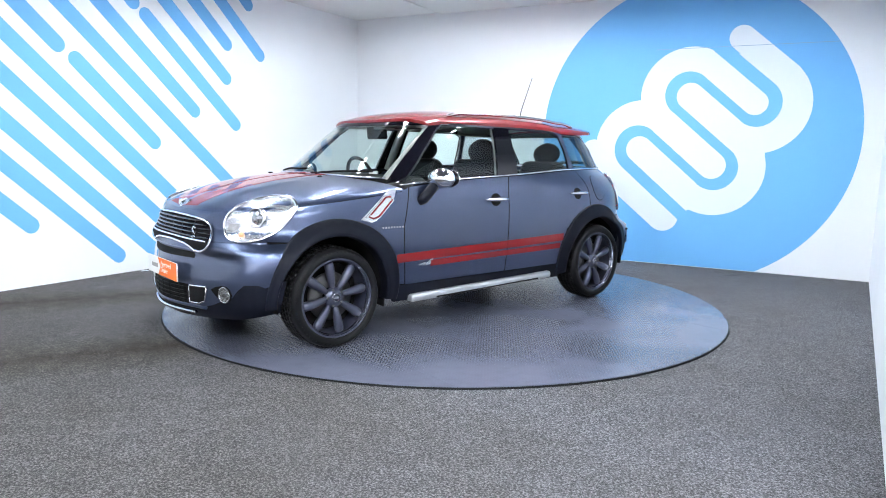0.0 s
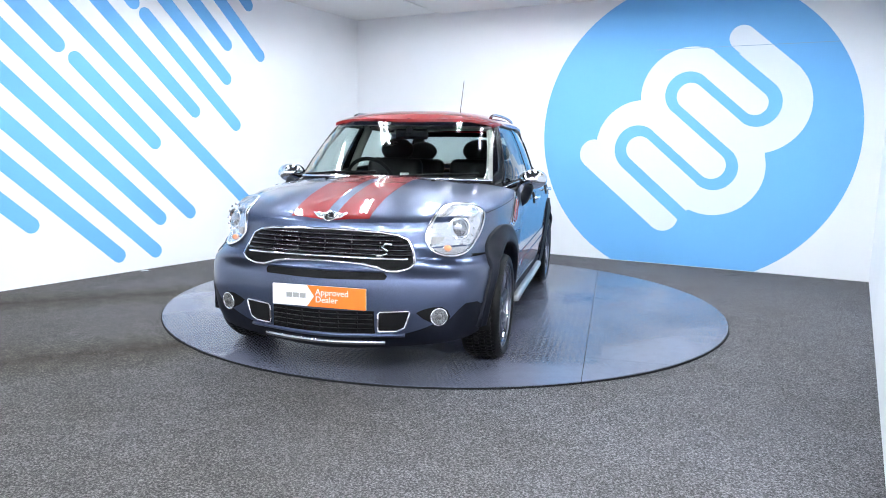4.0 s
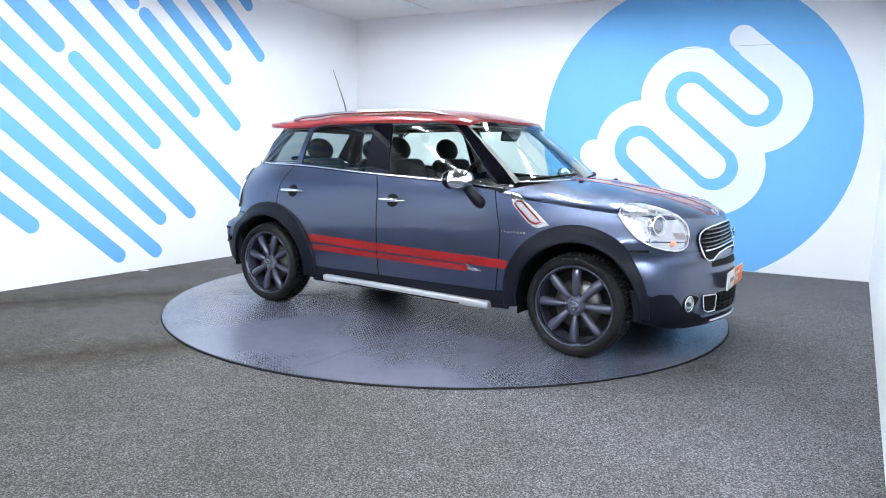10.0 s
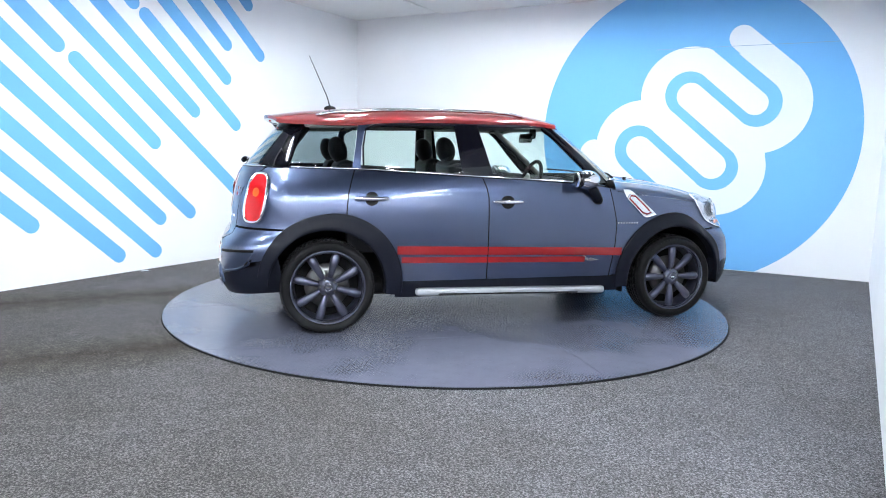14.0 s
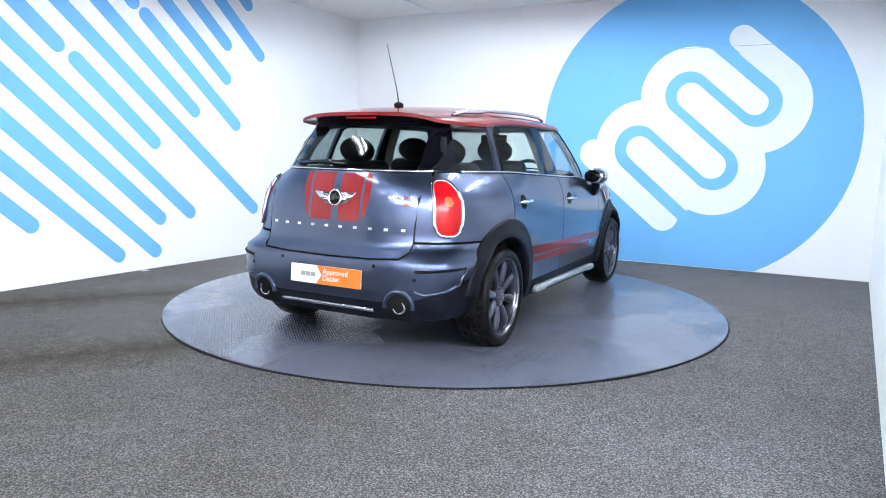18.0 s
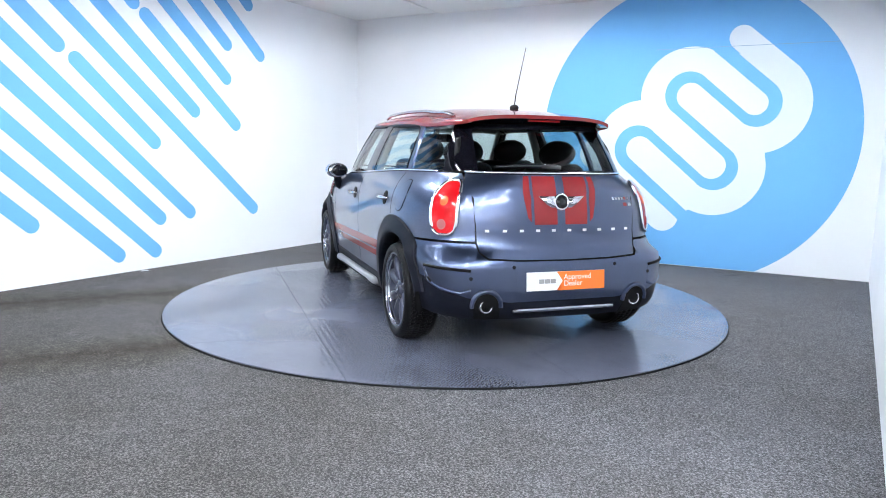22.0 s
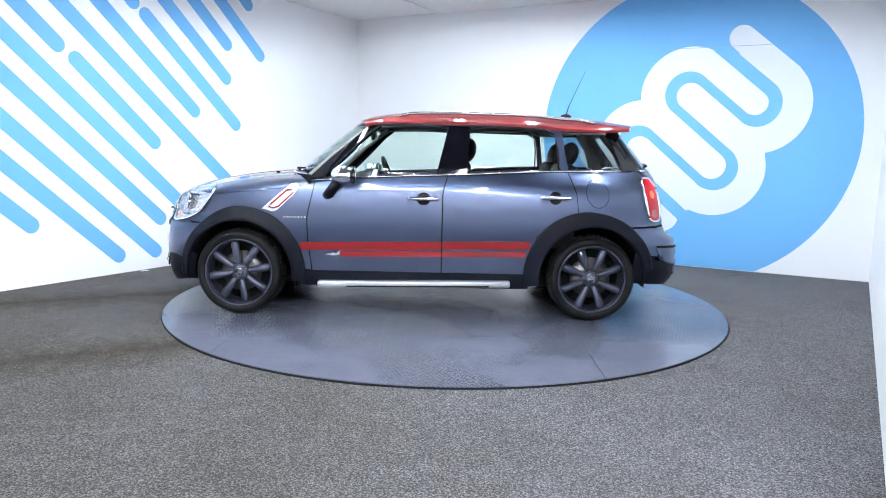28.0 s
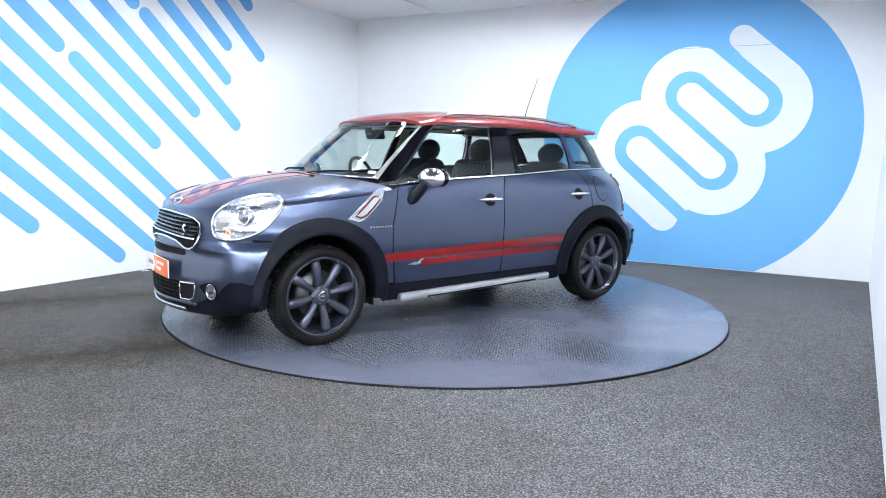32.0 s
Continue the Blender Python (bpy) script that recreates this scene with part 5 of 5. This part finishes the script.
part("bumper_crease", sleeve([BODY.at(BODY.nose(y, 0.262), 0.262) + Vector((0.002, 0, 0)) for y in np.linspace(-0.44, 0.44, 30)], 0.010, 6), M_PAINT, front_bumper)


def words(text, size, name, parent, m, material):
    cu = bpy.data.curves.new(name, "FONT")
    cu.body, cu.size, cu.extrude, cu.space_line = text, size, 0.0006, 0.85
    tmp = bpy.data.objects.new(name, cu)
    scene.collection.objects.link(tmp)
    me = bpy.data.meshes.new_from_object(tmp.evaluated_get(bpy.context.evaluated_depsgraph_get()))
    bpy.data.objects.remove(tmp)
    me.transform(m)
    me.materials.append(material)
    ob = new(name, me)
    ob.parent = parent
    return ob


def dealer_plate(m, parent):
    """Show plate in place of a number plate; local x to the reader's right, y up, z to the reader."""
    def put(name, bb, material, par, label=""):
        bmesh.ops.transform(bb, matrix=m, verts=bb.verts)
        return part(name, bb, material, par, label, smooth=False)
    pl = put("dealer_plate", box_bm(0.525, 0.112, 0.008, (0, 0, 0), 0.002), M_WHITE, parent, "white and orange show plate reading Approved Dealer")
    b = bmesh.new()
    pts = [(-0.065, -0.056), (0.2625, -0.056), (0.2625, 0.056), (-0.065, 0.056), (-0.025, 0.0)]
    b.faces.new([b.verts.new((x, y, 0.0048)) for x, y in pts])
    put("orange_field", b, M_ORANGE, pl, "orange printed field")
    words("Approved\nDealer", 0.046, "plate_words", pl, m @ Matrix.Translation((-0.018, 0.008, 0.0052)), M_WHITE)
    for x, w in ((-0.165, 0.034), (-0.127, 0.034), (-0.089, 0.034)):
        put("mark_bar", box_bm(w, 0.026, 0.002, (x, 0, 0.0045)), M_PLATEGREY, pl)


def facing(x, y, z, back=False, tilt=0.0):
    """Frame whose z looks out of the car's nose or tail."""
    a = 1 if not back else -1
    return Matrix(((0, 0, a, x), (a, 0, 0, y), (0, 1, 0, z), (0, 0, 0, 1))) @ Euler((radians(tilt), 0, 0)).to_matrix().to_4x4()


dealer_plate(facing(2.056, 0.0, 0.462), front_bumper)
dealer_plate(facing(-2.012, 0.0, 0.472, True, -4), rear_bumper)
recess = [(BODY.tail(y, z), z) for y, z in finer([(0.33, 0.395), (0.32, 0.545), (-0.32, 0.545), (-0.33, 0.395)], 0.04)]
part("plate_recess", panel_bm(recess, BODY.at, 0.05, 0.05, 0.0022, 0.003), M_PAINT, rear_bumper, "painted plate recess")

# ---- side details ----
for s in (1, -1):
    # wing scuttle with its chrome frame
    fr = [(1.120, 0.790), (0.925, 0.955), (0.895, 0.972), (0.845, 0.975), (0.865, 0.925), (1.01, 0.780), (1.045, 0.770)]
    sc = part("side_scuttle", panel_bm(bq(fr, s), BODY.at, 0.06, 0.05, 0.006, 0.006), M_CHROME, car, "chrome side scuttle with red trim")
    inner = [(1.068, 0.808), (0.935, 0.925), (0.90, 0.928), (0.888, 0.908), (0.995, 0.808), (1.035, 0.795)]
    core = shrink(bq(inner[::s], s), 0.014) if s > 0 else [(-q, z) for q, z in shrink(bq(inner, 1), 0.014)]
    part("scuttle_trim", ring_on(BODY.at, bq(inner, s, step=0.02), 0.010, 0.0065), M_STRIPE, sc, "red trim ring")
    part("scuttle_fin", panel_bm(core, BODY.at, 0.06, 0.05, 0.012, 0.004), M_REFLECT, sc)
    part("scuttle_inset", panel_bm(bq(inner, s), BODY.at, 0.06, 0.05, 0.0085, 0.002), M_BLACK, sc)
    # small lettering on the wing and door as plain bars
    for k in range(8):
        x = 0.965 - 0.022 * k
        body_panel("name_bar", bq([(x, 0.738), (x - 0.011, 0.738), (x - 0.011, 0.726), (x, 0.726)], s), M_ALU, car, off=0.003, thick=0.002)
    part("door_mark", panel_bm(bq([(0.665, 0.462), (0.615, 0.478), (0.585, 0.470), (0.545, 0.502), (0.535, 0.495), (0.556, 0.462), (0.60, 0.455)], s), BODY.at, 0.05, 0.05, 0.003, 0.002), M_CHROME, doors["front", s], "small chrome mark")
    # side step
    y0 = 0.838
    bar = soft_box(1.42, 0.075, 0.052, (0.01, s * y0, 0.252), 0.018, 3, (0, 1.0, 0))
    step = part("side_step", bar, M_STEP, car, "brushed silver side step bar")
    part("step_groove", soft_box(1.05, 0.008, 0.012, (-0.02, s * (y0 + 0.036), 0.238), 0.003, 1, (0, 1.0, 0)), M_DARK, step)
    for x in (-0.5, 0.5):
        part("step_bracket", soft_box(0.06, 0.20, 0.03, (x, s * (y0 - 0.11), 0.235), 0.008, 1), M_DARK, step)
    # mirror
    cap = blob(0.092, 0.098, 0.068, (0.515, s * 0.918, 1.045), (0, 0, s * 8))
    mirror = part("door_mirror", cap, M_CHROME, car, "chrome capped door mirror")
    face = blob(0.012, 0.086, 0.058, (0.437, s * 0.912, 1.045), (0, 0, s * 10))
    part("mirror_glass", face, M_CHROME, mirror, "mirror glass")
    part("mirror_bezel", blob(0.035, 0.092, 0.063, (0.452, s * 0.914, 1.045), (0, 0, s * 8)), M_BLACK, mirror)
    part("mirror_stalk", sleeve([(0.645, s * 0.84, 0.895), (0.625, s * 0.868, 0.912), (0.595, s * 0.888, 0.955), (0.55, s * 0.90, 1.01)], lambda k: 0.040 - 0.006 * k, 12, flat=1.0), M_CLAD, mirror, "dark mirror stalk")
    # mud flap behind the front wheel
    part("mud_flap", soft_box(0.02, 0.16, 0.10, (0.90, s * 0.72, 0.25), 0.006, 1), M_DARK, car)

# wipers
for y0, y1 in ((0.05, 0.60), (-0.62, -0.08)):
    a = CABIN.at(CABIN.nose(y0, 1.04), 1.04) + Vector((0.03, 0, 0.012))
    c = CABIN.at(CABIN.nose(y1, 1.06), 1.06) + Vector((0.018, 0, 0.022))
    mid = a.lerp(c, 0.5)
    m2 = CABIN.at(CABIN.nose(mid.y, 1.055), 1.055) + Vector((0.024, 0, 0.02))
    part("wiper", sleeve([a, m2, c], 0.008, 6), M_DARK, car, "black wiper arm")

# ---- underbody and cabin inside ----
for name, sx, sy, sz, at in (("floor_pan", 2.9, 1.40, 0.10, (0, 0, 0.27)), ("engine_bay", 1.05, 1.02, 0.42, (1.32, 0, 0.46)), ("boot_floor", 0.95, 1.02, 0.42, (-1.42, 0, 0.46)), ("cabin_tub", 1.66, 1.56, 0.55, (0, 0, 0.56))):
    part(name, soft_box(sx, sy, sz, at, 0.03, 1), M_DARK, car)
part("front_crossmember", soft_box(0.30, 1.05, 0.16, (1.72, 0, 0.27), 0.04, 2), M_DARK, car)
part("rear_crossmember", soft_box(0.30, 1.05, 0.14, (-1.72, 0, 0.33), 0.04, 2), M_DARK, car)
part("bumper_beam", soft_box(0.14, 1.0, 0.34, (1.76, 0, 0.46), 0.04, 2), M_DARK, car)
part("dashboard", soft_box(0.42, 1.42, 0.24, (0.62, 0, 0.90), 0.08, 4, (0, 12, 0)), M_SEAT, car, "black dashboard")
part("parcel_shelf", soft_box(0.55, 1.02, 0.03, (-1.50, 0, 1.04), 0.01, 1), M_SEAT, car)


def car_seat(x, y, w, tilt, h=0.62, head=0.78):
    st = part("seat", soft_box(0.50, w, 0.16, (x + 0.18, y, 0.62), 0.06, 3, (0, -8, 0)), M_SEAT, car, "black leather seat")
    part("backrest", soft_box(0.15, w, h, (x - 0.10, y, 0.70 + h / 2 - 0.10), 0.065, 4, (0, -tilt, 0)), M_SEAT, st)
    part("headrest", blob(0.065, 0.145, 0.098, (x - 0.20, y, 0.52 + head), (0, -tilt, 0)), M_SEAT, st)
    for dy in (-0.05, 0.05):
        part("headrest_post", sleeve([(x - 0.175, y + dy, 1.08), (x - 0.195, y + dy, 0.50 + head)], 0.006, 6), M_CHROME, st)


for y in (0.36, -0.36):
    car_seat(-0.18, y, 0.48, 14, 0.57, head=0.715)
    car_seat(-0.98, y, 0.46, 16, 0.56, head=0.70)
wheel_ring = sleeve([(0.30 + 0.06 * math.sin(t), -0.36 + 0.185 * math.cos(t), 0.985 + 0.175 * math.sin(t)) for t in np.linspace(0, 2 * math.pi, 36, endpoint=False)], 0.015, 8, True)
sw = part("steering_wheel", wheel_ring, M_SEAT, car, "black steering wheel")
part("steering_hub", blob(0.04, 0.075, 0.06, (0.33, -0.36, 0.97), segs=16), M_SEAT, sw)
part("dash_card", soft_box(0.004, 0.07, 0.07, (0.40, -0.05, 1.03), 0.001, 1, (0, -25, 35)), M_WHITE, car, "white paper card above the console")
part("rear_view_mirror", soft_box(0.03, 0.25, 0.075, (0.40, 0, 1.345), 0.02, 3, (0, 10, 0)), M_BLACK, car, "black rear view mirror")
part("sun_visor_mount", soft_box(0.05, 0.05, 0.12, (0.46, 0, 1.40), 0.015, 2), M_BLACK, car)
for s in (1, -1):
    part("pillar_trim", sleeve([(0.80, s * 0.66, 1.03), (0.545, s * 0.615, 1.25), (0.33, s * 0.565, 1.41)], 0.022, 8), M_LINER, car, "pale inner pillar trim")
    part("pillar_trim", sleeve([(-0.23, s * 0.72, 1.05), (-0.27, s * 0.655, 1.25), (-0.29, s * 0.585, 1.41)], 0.035, 8), M_LINER, car, "pale inner pillar trim")
    part("pillar_trim", sleeve([(-1.60, s * 0.55, 1.08), (-1.52, s * 0.51, 1.25), (-1.42, s * 0.46, 1.38)], 0.045, 8), M_SEAT, car, "dark inner pillar trim")
    part("door_card", soft_box(1.8, 0.04, 0.44, (-0.27, s * 0.755, 0.75), 0.015, 2), M_SEAT, car, "black inner door card")

# ---- wheels ----
def share(name, b, material, smooth=True):
    for f in b.faces:
        f.smooth = smooth
    me = bpy.data.meshes.new(name)
    b.to_mesh(me)
    b.free()
    me.materials.append(material)
    return me


R_TYRE, R_RIM = 0.3105, 0.246
prof = [(0.232, -0.105), (0.255, -0.112), (0.285, -0.114), (0.300, -0.103), (0.308, -0.085), (R_TYRE, -0.04), (R_TYRE, 0.04), (0.308, 0.085), (0.300, 0.103), (0.285, 0.113), (0.262, 0.112), (0.249, 0.103), (0.243, 0.092)]
tyre = lathe(prof, 72)
for k in range(64):
    a = 2 * math.pi * k / 64
    for sgn in (-1, 1):
        blk = box_bm(0.018, 0.040, 0.010, (0, sgn * 0.092, 0.3075), 0.002)
        for v in blk.verts:
            v.co.z -= 5.5 * max(0, abs(v.co.y) - 0.080) ** 1.6
        join(tyre, blk, Matrix.Rotation(a, 4, "Y"))
    for y in (-0.055, -0.018, 0.018, 0.055):
        join(tyre, box_bm(0.020, 0.026, 0.009, (0.008 * (1 if y > 0 else -1), y, 0.3125), 0.0015), Matrix.Rotation(a, 4, "Y"))
ME_TYRE = share("tyre", tyre, M_TYRE)
ME_BARREL = share("wheel", lathe([(0.246, 0.094), (0.250, 0.100), (0.247, 0.104), (0.238, 0.102), (0.232, 0.092), (0.222, 0.06), (0.215, -0.02), (0.222, -0.10), (0.232, -0.106)], 72), M_RIM)
ME_EDGE = share("rim_edge", lathe([(0.2375, 0.1023), (0.2345, 0.097), (0.230, 0.086), (0.2265, 0.076)], 72), M_LIP)
sp = bmesh.new()
rows = []
for r, w, h, y in ((0.030, 0.016, 0.012, 0.066), (0.060, 0.0175, 0.018, 0.078), (0.10, 0.022, 0.024, 0.084), (0.15, 0.0275, 0.028, 0.087), (0.19, 0.031, 0.028, 0.087), (0.215, 0.029, 0.024, 0.086), (0.230, 0.020, 0.016, 0.084), (0.236, 0.006, 0.006, 0.082)):
    rows.append([sp.verts.new((w * math.cos(t), y - 0.028 + h * math.sin(t), r)) for t in np.linspace(0, 2 * math.pi, 12, endpoint=False)])
for p, q in zip(rows, rows[1:]):
    for k in range(12):
        sp.faces.new((p[k], p[(k + 1) % 12], q[(k + 1) % 12], q[k]))
sp.faces.new(rows[0])
sp.faces.new(rows[-1][::-1])
bmesh.ops.recalc_face_normals(sp, faces=sp.faces[:])
ME_SPOKE = share("spoke", sp, M_RIM)
ME_HUB = share("hub_cap", lathe([(0.0, 0.088), (0.026, 0.087), (0.030, 0.082), (0.034, 0.084), (0.042, 0.080), (0.062, 0.070), (0.066, 0.05)], 32), M_RIM)
ME_CAPMARK = share("cap_mark", lathe([(0.022, 0.0885), (0.026, 0.090), (0.0285, 0.087)], 28), M_LIP)
ME_CAPBAR = share("cap_bar", box_bm(0.03, 0.002, 0.010, (0, 0.0885, 0)), M_CHROME, False)
ME_BRAKE = share("brake_disc", lathe([(0.06, 0.02), (0.15, 0.02), (0.152, 0.0), (0.15, -0.01)], 40), M_STEEL)
ME_BOLT = share("wheel_bolt", blob(0.009, 0.008, 0.009, (0.052, 0.074, 0), segs=8), M_STEEL)
ME_WELL = share("wheel_back", lathe([(0.0, -0.03), (0.215, -0.03)], 40), M_DARK)
for x, s, spin in ((HUB_X, 1, 10), (-HUB_X, 1, 22.5), (HUB_X, -1, 0), (-HUB_X, -1, -15)):
    w = new("wheel", ME_BARREL)
    w.parent = car
    tagged(w, "dark eight-spoke alloy wheel")
    w.matrix_basis = pose(x, s * 0.766, HUB_Z + 0.003, 0, 0, 0 if s > 0 else 180)
    for me, lab in ((ME_TYRE, "black rubber tyre with blocky tread"), (ME_EDGE, "bright rim edge"), (ME_HUB, ""), (ME_CAPMARK, ""), (ME_CAPBAR, ""), (ME_BRAKE, "steel brake disc"), (ME_WELL, "")):
        o = new(me.name, me)
        o.parent = w
        if lab:
            tagged(o, lab)
    for k in range(8):
        o = new("spoke", ME_SPOKE)
        o.parent = w
        o.matrix_basis = pose(0, 0, 0, 0, 45 * k + spin, 0)
    for k in range(5):
        o = new("wheel_bolt", ME_BOLT)
        o.parent = w
        o.matrix_basis = pose(0, 0, 0, 0, 72 * k, 0)


# ---- what moves ----
def motions():
    walk(turntable, [(t, pose(0, 0, 0, 0, 0, a)) for t, a in TURNS])
    walk(car, [(t, pose(0, 0, 0, 0, 0, a) @ pose(CAR_X, CAR_Y, 0)) for t, a in TURNS])


motions()
